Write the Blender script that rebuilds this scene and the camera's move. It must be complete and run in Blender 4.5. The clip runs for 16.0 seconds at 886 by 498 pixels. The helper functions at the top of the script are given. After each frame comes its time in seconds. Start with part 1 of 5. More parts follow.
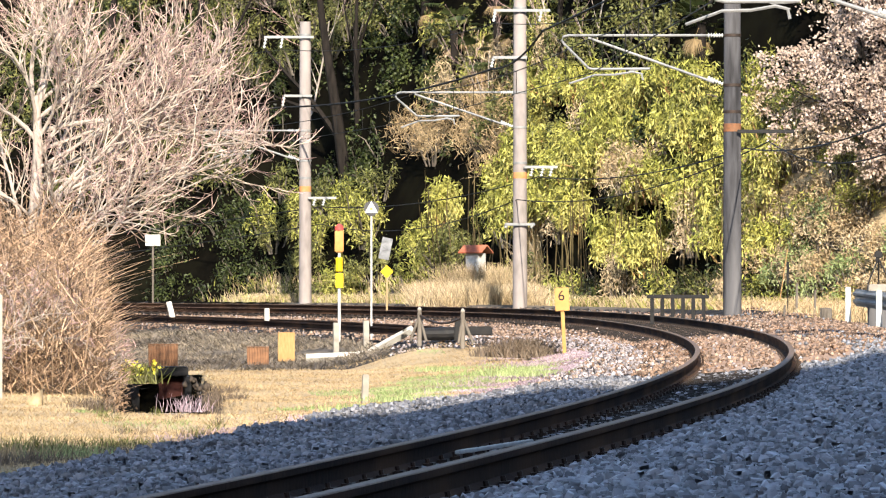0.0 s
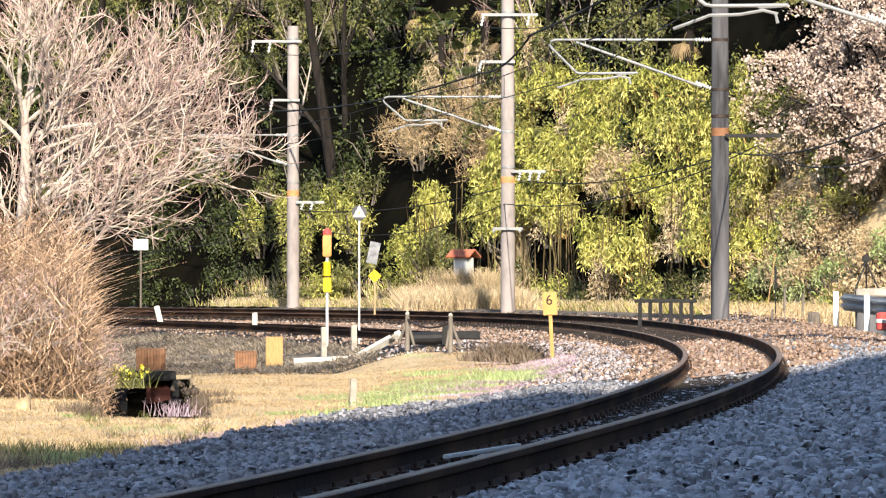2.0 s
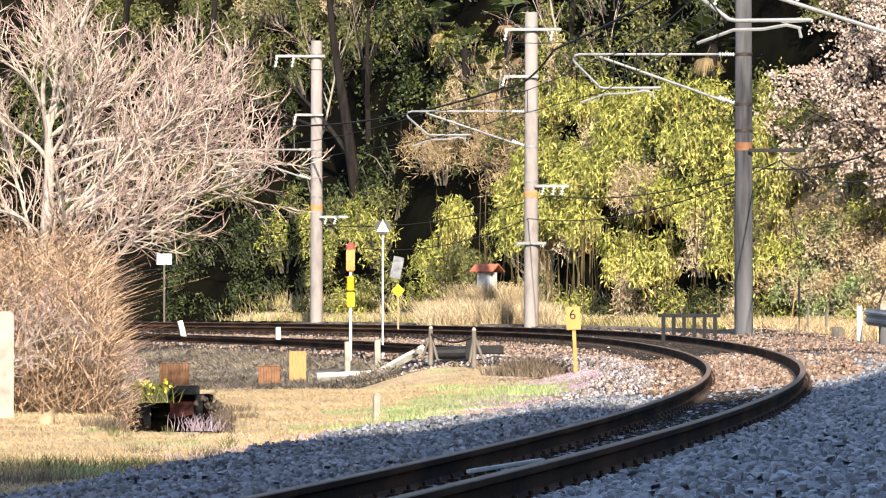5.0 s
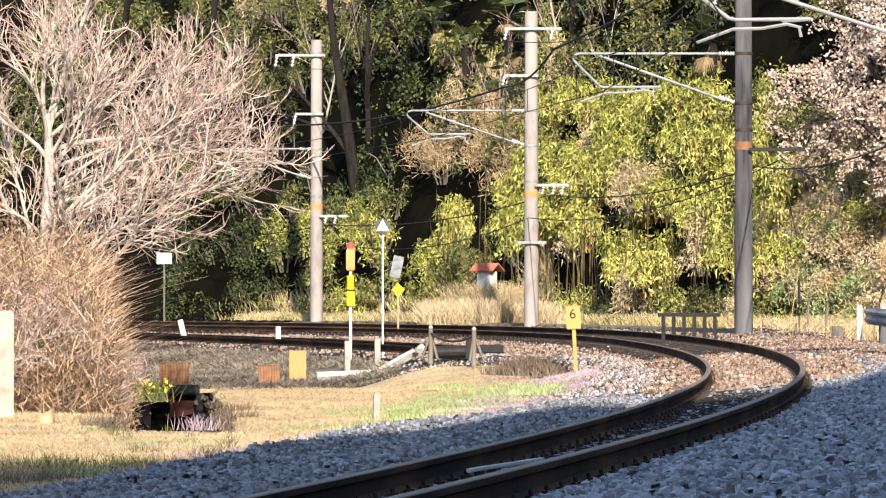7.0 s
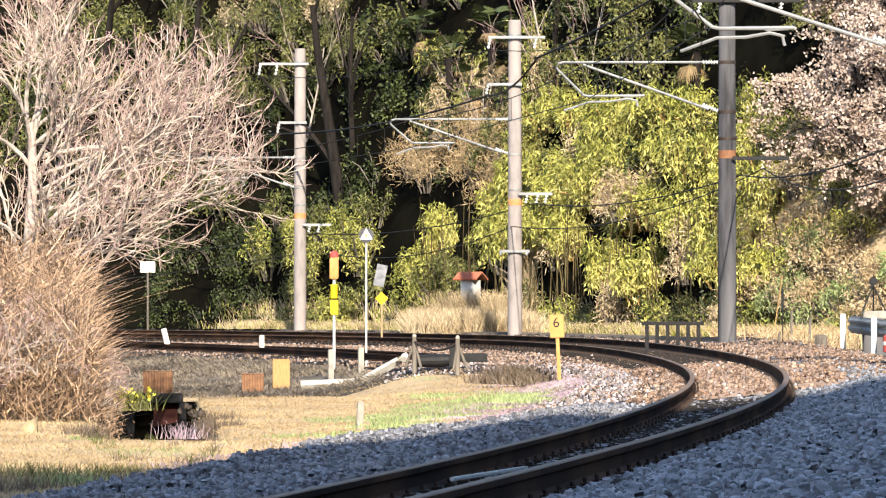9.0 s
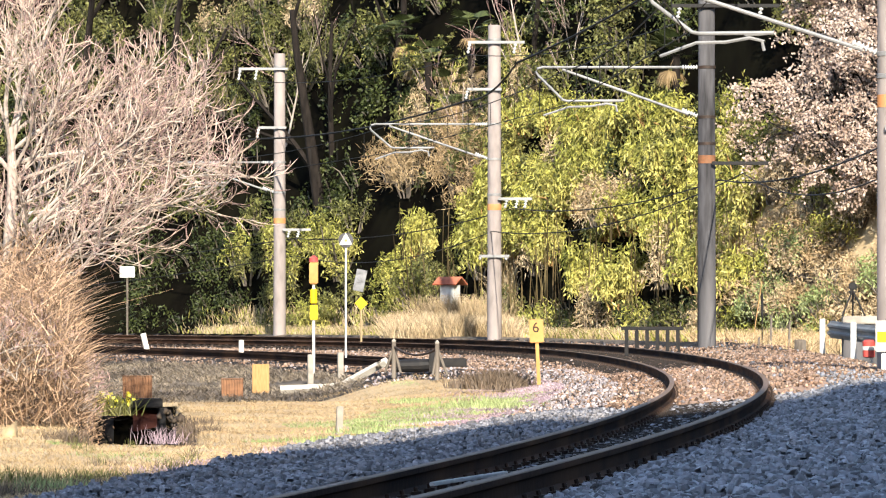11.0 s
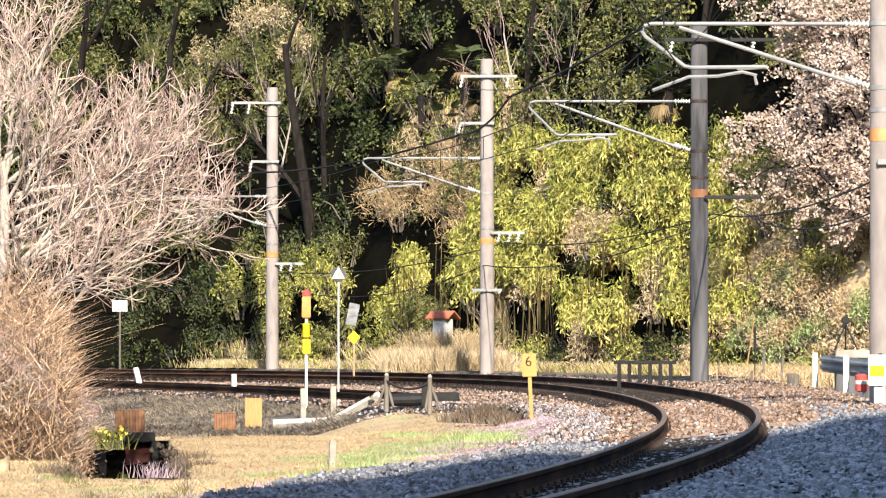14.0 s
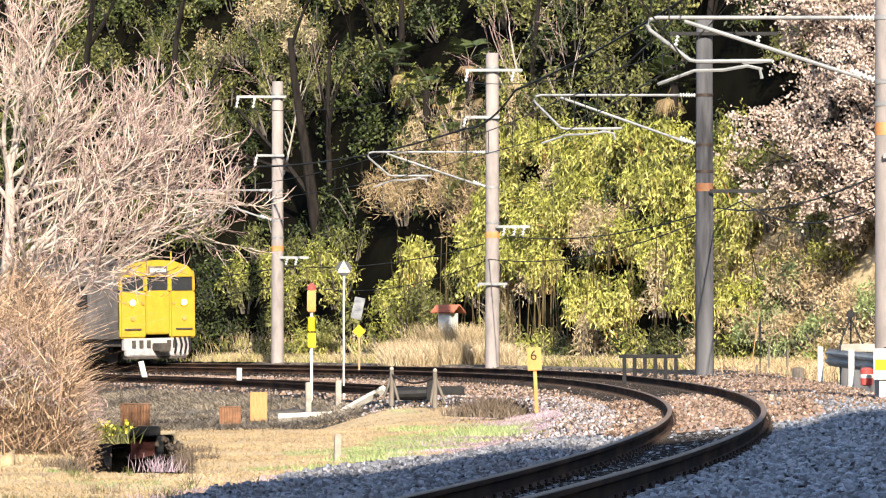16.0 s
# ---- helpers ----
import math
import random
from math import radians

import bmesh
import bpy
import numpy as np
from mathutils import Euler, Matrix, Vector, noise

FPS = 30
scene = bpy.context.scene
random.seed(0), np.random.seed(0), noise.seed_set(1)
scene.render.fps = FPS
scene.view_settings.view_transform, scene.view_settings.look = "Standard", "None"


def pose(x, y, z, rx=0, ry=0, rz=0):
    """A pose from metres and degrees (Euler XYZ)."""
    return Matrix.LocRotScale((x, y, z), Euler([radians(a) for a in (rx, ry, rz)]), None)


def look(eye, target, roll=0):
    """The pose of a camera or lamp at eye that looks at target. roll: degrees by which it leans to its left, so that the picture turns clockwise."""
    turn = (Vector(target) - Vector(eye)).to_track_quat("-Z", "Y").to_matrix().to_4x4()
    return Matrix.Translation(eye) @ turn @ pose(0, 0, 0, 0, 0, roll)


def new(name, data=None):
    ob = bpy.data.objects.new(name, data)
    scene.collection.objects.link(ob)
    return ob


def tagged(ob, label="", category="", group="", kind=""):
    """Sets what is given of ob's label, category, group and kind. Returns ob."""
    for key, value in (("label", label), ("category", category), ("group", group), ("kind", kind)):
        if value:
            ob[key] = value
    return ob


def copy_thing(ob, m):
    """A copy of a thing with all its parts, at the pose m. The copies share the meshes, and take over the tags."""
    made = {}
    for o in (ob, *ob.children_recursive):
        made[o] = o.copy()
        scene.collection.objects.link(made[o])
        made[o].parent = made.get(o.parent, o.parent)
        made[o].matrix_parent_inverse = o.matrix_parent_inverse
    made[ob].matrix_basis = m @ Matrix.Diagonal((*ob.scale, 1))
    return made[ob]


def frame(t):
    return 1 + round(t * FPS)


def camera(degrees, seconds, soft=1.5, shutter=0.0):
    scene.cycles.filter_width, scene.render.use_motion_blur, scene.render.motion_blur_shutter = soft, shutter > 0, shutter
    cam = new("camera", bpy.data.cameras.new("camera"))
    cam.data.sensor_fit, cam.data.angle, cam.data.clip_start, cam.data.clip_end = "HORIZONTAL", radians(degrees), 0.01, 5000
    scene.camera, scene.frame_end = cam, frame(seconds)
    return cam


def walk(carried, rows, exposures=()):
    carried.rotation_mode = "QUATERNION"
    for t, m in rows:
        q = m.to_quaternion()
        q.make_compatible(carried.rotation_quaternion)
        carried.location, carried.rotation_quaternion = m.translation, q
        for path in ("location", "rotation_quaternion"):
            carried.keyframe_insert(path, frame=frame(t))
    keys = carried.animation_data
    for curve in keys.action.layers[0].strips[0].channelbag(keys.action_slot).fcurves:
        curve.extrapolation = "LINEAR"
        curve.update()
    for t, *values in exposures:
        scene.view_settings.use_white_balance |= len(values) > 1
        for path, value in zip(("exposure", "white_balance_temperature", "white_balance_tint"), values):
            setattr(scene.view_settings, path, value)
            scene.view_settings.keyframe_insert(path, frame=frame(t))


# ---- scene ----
FOV, EYE = 8.966, 0.879
cam = camera(FOV, 16.0, soft=1.2)
ROWS = [
    (0.0, 0.0000, 0.2958),
    (0.5, -0.0264, 0.2872),
    (1.0, -0.0527, 0.2872),
    (1.5, -0.0963, 0.2958),
    (2.0, -0.1232, 0.3399),
    (2.5, -0.1318, 0.4098),
    (3.0, -0.0968, 0.4717),
    (3.5, -0.0264, 0.5067),
    (4.0, 0.0527, 0.5067),
    (6.5, 0.1318, 0.4540),
    (7.0, 0.1146, 0.4803),
    (7.5, 0.0791, 0.5330),
    (8.0, 0.0441, 0.6029),
    (8.5, 0.0092, 0.6121),
    (9.0, -0.0521, 0.5680),
    (11.5, -0.3065, 0.6556),
    (12.0, -0.3598, 0.7083),
    (12.5, -0.4034, 0.7782),
    (13.0, -0.4034, 0.8573),
    (13.5, -0.3770, 0.9278),
    (14.0, -0.3335, 0.9627),
    (14.5, -0.3157, 0.9627),
    (15.0, -0.3065, 0.9536),
    (15.5, -0.2979, 0.9364),
    (16.0, -0.2807, 0.9009),
]

walk(cam, [(t, pose(0, 0, EYE, 90 + pitch, 0, yaw)) for t, yaw, pitch in ROWS], exposures=[(0.0, 1.42), (16.0, 1.42)])

# ---- light ----
SUN_EL, SUN_AZ = 26.0, 6.0          # the sun stands behind the camera, a little to the right
world = bpy.data.worlds.new("world")
scene.world = world
world.use_nodes = True
sky = world.node_tree.nodes.new("ShaderNodeTexSky")
sky.sky_type, sky.sun_disc = "NISHITA", False
sky.sun_elevation, sky.sun_rotation = radians(SUN_EL), radians(180 - SUN_AZ)
sky.air_density, sky.dust_density = 1.0, 0.6
world.node_tree.links.new(sky.outputs[0], world.node_tree.nodes["Background"].inputs[0])
world.node_tree.nodes["Background"].inputs[1].default_value = 0.165
TO_SUN = Vector((math.sin(radians(SUN_AZ)) * math.cos(radians(SUN_EL)), -math.cos(radians(SUN_AZ)) * math.cos(radians(SUN_EL)), math.sin(radians(SUN_EL))))
sun = new("sun", bpy.data.lights.new("sun", "SUN"))
sun.data.energy, sun.data.angle, sun.data.color = 5.0, radians(0.55), (1.0, 0.92, 0.78)
sun.matrix_world = look(TO_SUN * 100, (0, 0, 0))

# ---- materials ----


def material(name, a, b=None, scale=6.0, rough=0.85, metal=0.0, bump=0.0, c=None, big=0.7, per="", spread=0.35, stretch=None, sheen=0.15):
    """Two-scale noise between the colours a, b and c; per: 'island' or 'object' varies the value piece by piece."""
    m = bpy.data.materials.new(name)
    m.use_nodes = True
    nt = m.node_tree
    n, lk = nt.nodes, nt.links
    bs = n["Principled BSDF"]
    bs.inputs["Roughness"].default_value, bs.inputs["Metallic"].default_value = rough, metal
    bs.inputs["Specular IOR Level"].default_value = sheen
    b = b or tuple(v * 0.75 for v in a)
    c = c or tuple((u + v) / 2 for u, v in zip(a, b))
    co = n.new("ShaderNodeTexCoord")
    mp = n.new("ShaderNodeMapping")
    if stretch:
        mp.inputs["Scale"].default_value = stretch
    lk.new(co.outputs["Object"], mp.inputs[0])
    fine, wide = n.new("ShaderNodeTexNoise"), n.new("ShaderNodeTexNoise")
    fine.inputs["Scale"].default_value, fine.inputs["Detail"].default_value = scale, 5
    wide.inputs["Scale"].default_value, wide.inputs["Detail"].default_value = big, 3
    for t in (fine, wide):
        lk.new(mp.outputs[0], t.inputs["Vector"])
    r1, r2 = n.new("ShaderNodeValToRGB"), n.new("ShaderNodeValToRGB")
    r1.color_ramp.elements[0].position, r1.color_ramp.elements[1].position = 0.36, 0.64
    r1.color_ramp.elements[0].color, r1.color_ramp.elements[1].color = (*a, 1), (*b, 1)
    r2.color_ramp.elements[0].position, r2.color_ramp.elements[1].position = 0.42, 0.66
    lk.new(fine.outputs[0], r1.inputs[0])
    lk.new(wide.outputs[0], r2.inputs[0])
    mix = n.new("ShaderNodeMix")
    mix.data_type = "RGBA"
    lk.new(r2.outputs[0], mix.inputs["Factor"])
    lk.new(r1.outputs[0], mix.inputs["A"])
    mix.inputs["B"].default_value = (*c, 1)
    out = mix.outputs["Result"]
    if per:
        src = n.new("ShaderNodeNewGeometry").outputs["Random Per Island"] if per == "island" else n.new("ShaderNodeObjectInfo").outputs["Random"]
        hs = n.new("ShaderNodeHueSaturation")
        mr = n.new("ShaderNodeMapRange")
        mr.inputs["To Min"].default_value, mr.inputs["To Max"].default_value = 1 - spread, 1 + spread
        lk.new(src, mr.inputs[0])
        lk.new(mr.outputs[0], hs.inputs["Value"])
        lk.new(out, hs.inputs["Color"])
        out = hs.outputs[0]
    lk.new(out, bs.inputs["Base Color"])
    if bump:
        bp = n.new("ShaderNodeBump")
        bp.inputs["Strength"].default_value, bp.inputs["Distance"].default_value = bump, 0.02
        lk.new(fine.outputs[0], bp.inputs["Height"])
        lk.new(bp.outputs[0], bs.inputs["Normal"])
    return m


def leaf_material(name, a, b, c, trans=0.35, big=0.35, spread=0.45, gloss=0.5):
    """Foliage that lets some light through, varied leaf by leaf."""
    m = material(name, a, b, 1.7, gloss, c=c, big=big, per="island", spread=spread, sheen=0.2)
    nt = m.node_tree
    bs, outp = nt.nodes["Principled BSDF"], nt.nodes["Material Output"]
    tr, ad = nt.nodes.new("ShaderNodeBsdfTranslucent"), nt.nodes.new("ShaderNodeMixShader")
    nt.links.new(bs.inputs["Base Color"].links[0].from_socket, tr.inputs[0])
    ad.inputs[0].default_value = trans
    nt.links.new(bs.outputs[0], ad.inputs[1])
    nt.links.new(tr.outputs[0], ad.inputs[2])
    nt.links.new(ad.outputs[0], outp.inputs["Surface"])
    return m


M = dict(
    soil=material("soil", (0.36, 0.265, 0.15), (0.25, 0.18, 0.10), 14, bump=0.3, c=(0.40, 0.305, 0.18)),
    # near-black so that the colour itself stands in for forest shade
    hill=material("shade_dark_soil", (0.004, 0.0033, 0.0022), (0.002, 0.0018, 0.0012), 1.5, 0.95, bump=0.6, c=(0.006, 0.0055, 0.003), sheen=0.02),
    ballast=material("ballast_stone", (0.2, 0.197, 0.212), (0.09, 0.088, 0.1), 14, 0.7, bump=0.3, c=(0.15, 0.14, 0.14), per="island", spread=0.6, sheen=0.3),
    # paler, bluer copy of the ballast: brighter light painted into the stone colour
    litstone=material("lit_ballast_stone", (0.225, 0.225, 0.244), (0.105, 0.105, 0.115), 16, 0.55, bump=0.4, c=(0.17, 0.166, 0.176), per="island", spread=0.6, sheen=0.35),
    palestone=material("pinkish_ballast_stone", (0.30, 0.262, 0.258), (0.14, 0.115, 0.115), 9, 0.85, bump=0.3, c=(0.36, 0.31, 0.3), per="island", spread=0.55),
    rusty=material("rust_stained_stone", (0.21, 0.13, 0.088), (0.08, 0.052, 0.038), 9, 0.9, bump=0.3, c=(0.28, 0.20, 0.15), per="island", spread=0.65),
    # near-black bed: its colour paints the shade in the gaps between stones
    bed=material("gap_shade_bed", (0.022, 0.02, 0.02), (0.008, 0.0075, 0.0075), 22, 0.95, bump=1.0, c=(0.04, 0.036, 0.034), big=1.1),
    rail=material("rail_rust", (0.024, 0.013, 0.009), (0.012, 0.007, 0.0055), 14, 0.9, 0.0, 0.25, c=(0.06, 0.03, 0.016), big=0.5, sheen=0.08),
    railtop=material("rail_top", (0.19, 0.13, 0.095), (0.11, 0.075, 0.055), 18, 0.7, 0.1, 0.05, c=(0.15, 0.1, 0.066), big=0.4),
    sleeper=material("sleeper_wood", (0.03, 0.023, 0.019), (0.014, 0.011, 0.0095), 12, 0.9, bump=0.5, stretch=(1, 6, 6), per="object", spread=0.3),
    iron=material("dark_iron", (0.03, 0.026, 0.024), (0.05, 0.032, 0.024), 10, 0.6, 0.4, 0.2),
    steel=material("galvanized_steel", (0.20, 0.20, 0.20), (0.14, 0.14, 0.14), 9, 0.5, 0.2, 0.05, c=(0.235, 0.23, 0.225)),
    concrete=material("pole_concrete", (0.235, 0.202, 0.188), (0.16, 0.138, 0.128), 5, 0.88, bump=0.15, c=(0.265, 0.225, 0.208), big=0.8, stretch=(1, 1, 0.35)),
    # much darker than the other masts' concrete, with upright streaks
    grimy=material("dark_streaked_concrete", (0.058, 0.056, 0.06), (0.02, 0.019, 0.02), 9, 0.85, bump=0.2, c=(0.11, 0.105, 0.108), big=2.4, stretch=(1, 1, 0.12)),
    pale=material("pale_concrete", (0.27, 0.24, 0.2), (0.18, 0.16, 0.135), 7, 0.9, bump=0.25, c=(0.4, 0.36, 0.31)),
    porcelain=material("white_porcelain", (0.5, 0.5, 0.49), (0.4, 0.4, 0.39), 9, 0.25),
    white=material("white_paint", (0.5, 0.49, 0.47), (0.38, 0.37, 0.35), 8, 0.5, c=(0.44, 0.43, 0.41)),
    orange=material("orange_paint", (0.42, 0.19, 0.07), (0.33, 0.15, 0.06), 12, 0.7, c=(0.4, 0.24, 0.12), big=3.0),
    yellow=material("sign_yellow", (0.55, 0.39, 0.01), (0.47, 0.32, 0.01), 8, 0.45, c=(0.5, 0.35, 0.015)),
    darkband=material("dark_orange_paint", (0.20, 0.085, 0.04), (0.13, 0.06, 0.03), 12, 0.7, c=(0.17, 0.09, 0.05), big=3.0),
    boardgrey=material("weathered_board", (0.17, 0.17, 0.178), (0.09, 0.09, 0.095), 9, 0.7, c=(0.21, 0.21, 0.215), big=5.0),
    kerbstone=material("pale_kerb", (0.50, 0.46, 0.40), (0.38, 0.35, 0.30), 7, 0.9, bump=0.25, c=(0.58, 0.53, 0.46)),
    amber=material("faded_amber", (0.40, 0.205, 0.06), (0.33, 0.165, 0.05), 10, 0.6, c=(0.43, 0.25, 0.1)),
    red=material("red_lamp", (0.42, 0.07, 0.055), (0.33, 0.05, 0.045), 9, 0.4),
    black=material("black_paint", (0.010, 0.010, 0.011), (0.018, 0.016, 0.015), 8, 0.6),
    cable=material("cable_sheath", (0.012, 0.012, 0.012), (0.02, 0.019, 0.018), 8, 0.6),
    timber=material("fresh_timber", (0.36, 0.215, 0.09), (0.27, 0.15, 0.06), 10, 0.8, bump=0.2, stretch=(4, 4, 0.6)),
    oldwood=material("old_timber", (0.12, 0.1, 0.08), (0.06, 0.05, 0.042), 9, 0.9, bump=0.4, stretch=(5, 5, 0.7), c=(0.17, 0.145, 0.12)),
    rust=material("rusty_mesh", (0.19, 0.095, 0.05), (0.11, 0.055, 0.032), 9, 0.9, bump=0.3, c=(0.24, 0.135, 0.08)),
    brick=material("red_culvert", (0.07, 0.024, 0.018), (0.045, 0.017, 0.014), 6, 0.9, bump=0.3),
    tile=material("red_roof", (0.34, 0.10, 0.05), (0.25, 0.075, 0.045), 9, 0.7, bump=0.3, c=(0.37, 0.15, 0.09)),
    bank=material("bank_earth", (0.095, 0.08, 0.065), (0.05, 0.042, 0.035), 5, 0.95, bump=0.8, c=(0.15, 0.12, 0.09), big=1.3, stretch=(0.35, 0.35, 5.0)),
    clod=material("damp_earth", (0.045, 0.034, 0.027), (0.016, 0.012, 0.01), 12, 0.95, bump=0.8, c=(0.075, 0.058, 0.045), big=3.0),
    culm=material("bamboo_culm", (0.085, 0.062, 0.03), (0.03, 0.022, 0.012), 7, 0.6, c=(0.11, 0.085, 0.04), per="island", spread=0.7),
    sand=material("rusty_sand", (0.36, 0.225, 0.15), (0.25, 0.15, 0.095), 18, 0.95, bump=0.4, c=(0.38, 0.27, 0.2), big=1.0),
    asphalt=material("asphalt", (0.06, 0.06, 0.062), (0.045, 0.045, 0.047), 30, 0.9, bump=0.3, c=(0.08, 0.075, 0.07)),
    coach=material("coach_yellow", (0.37, 0.245, 0.026), (0.31, 0.20, 0.02), 3, 0.4, c=(0.345, 0.225, 0.028)),
    # grey in place of yellow: the shade on the coach sides as colour
    coachshade=material("coach_side_shade", (0.13, 0.112, 0.1), (0.09, 0.078, 0.07), 4, 0.6, c=(0.16, 0.138, 0.125)),
    coachgrey=material("skirt_grey", (0.36, 0.33, 0.325), (0.25, 0.225, 0.22), 6, 0.6, c=(0.31, 0.28, 0.27)),
    coachroof=material("coach_roof", (0.075, 0.07, 0.066), (0.045, 0.043, 0.041), 5, 0.8),
    under=material("underframe", (0.04, 0.035, 0.032), (0.07, 0.055, 0.045), 7, 0.8),
    bark=material("pale_bark", (0.37, 0.315, 0.27), (0.21, 0.172, 0.146), 11, 0.9, bump=0.3, c=(0.39, 0.335, 0.29), stretch=(1, 1, 0.4)),
    twig=material("pinkish_twig", (0.42, 0.285, 0.268), (0.19, 0.12, 0.112), 6, 0.9, per="island", spread=0.55),
    tantwig=material("tan_twig", (0.50, 0.40, 0.32), (0.27, 0.205, 0.16), 6, 0.9, per="island", spread=0.45),
    darkbark=material("dark_bark", (0.018, 0.014, 0.0115), (0.007, 0.0055, 0.0045), 8, 0.95, bump=0.5, stretch=(1, 1, 0.3)),
    dry=leaf_material("dry_grass", (0.375, 0.27, 0.15), (0.26, 0.18, 0.095), (0.41, 0.305, 0.175), 0.2),
    reed=leaf_material("dry_reed", (0.33, 0.215, 0.135), (0.12, 0.072, 0.046), (0.38, 0.26, 0.17), 0.15, spread=0.75),
    green=leaf_material("fresh_grass", (0.25, 0.31, 0.12), (0.16, 0.21, 0.07), (0.34, 0.37, 0.18), 0.3, spread=0.5),
    purple=leaf_material("purple_weed", (0.34, 0.24, 0.28), (0.24, 0.18, 0.19), (0.4, 0.3, 0.33), 0.2),
    bamboo=leaf_material("bamboo_leaf", (0.33, 0.315, 0.065), (0.12, 0.12, 0.025), (0.42, 0.375, 0.12), 0.15, spread=0.65),
    bamboo2=leaf_material("green_bamboo_leaf", (0.27, 0.265, 0.055), (0.085, 0.095, 0.02), (0.38, 0.34, 0.10), 0.15, spread=0.65),
    tan=leaf_material("withered_leaf", (0.42, 0.32, 0.19), (0.28, 0.2, 0.11), (0.48, 0.38, 0.25), 0.25, spread=0.45),
    sasa=leaf_material("sasa_leaf", (0.24, 0.24, 0.05), (0.07, 0.08, 0.016), (0.34, 0.31, 0.09), 0.15, spread=0.7),
    # leaf colour taken very dark, to carry the shade of the wooded slope
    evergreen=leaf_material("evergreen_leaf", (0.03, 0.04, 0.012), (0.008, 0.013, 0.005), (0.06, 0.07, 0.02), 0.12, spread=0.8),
    darkstalk=leaf_material("dark_stalk", (0.12, 0.085, 0.06), (0.05, 0.038, 0.028), (0.16, 0.12, 0.085), 0.1),
    bankgrass=leaf_material("bank_grass", (0.13, 0.105, 0.08), (0.05, 0.04, 0.032), (0.2, 0.16, 0.115), 0.1, spread=0.7),
    olive=leaf_material("olive_leaf", (0.115, 0.12, 0.035), (0.03, 0.035, 0.012), (0.18, 0.17, 0.06), 0.25, spread=0.75),
    blossom=leaf_material("dry_blossom", (0.47, 0.365, 0.30), (0.27, 0.19, 0.145), (0.52, 0.42, 0.355), 0.2, spread=0.4),
    palm=leaf_material("palm_frond", (0.05, 0.065, 0.022), (0.025, 0.035, 0.012), (0.09, 0.10, 0.035), 0.2),
    deadpalm=leaf_material("dead_frond", (0.2, 0.14, 0.07), (0.12, 0.08, 0.04), (0.27, 0.19, 0.1), 0.2),
    flower=leaf_material("yellow_flower", (0.7, 0.58, 0.05), (0.55, 0.5, 0.06), (0.4, 0.42, 0.08), 0.3),
)
glass = material("dark_glass", (0.02, 0.022, 0.025), (0.03, 0.03, 0.03), 4, 0.08)
lampglass = bpy.data.materials.new("headlight_glow")
lampglass.use_nodes = True
lampglass.node_tree.nodes["Principled BSDF"].inputs["Emission Color"].default_value = (1.0, 0.95, 0.8, 1)
lampglass.node_tree.nodes["Principled BSDF"].inputs["Emission Strength"].default_value = 5.0

# ---- mesh helpers ----


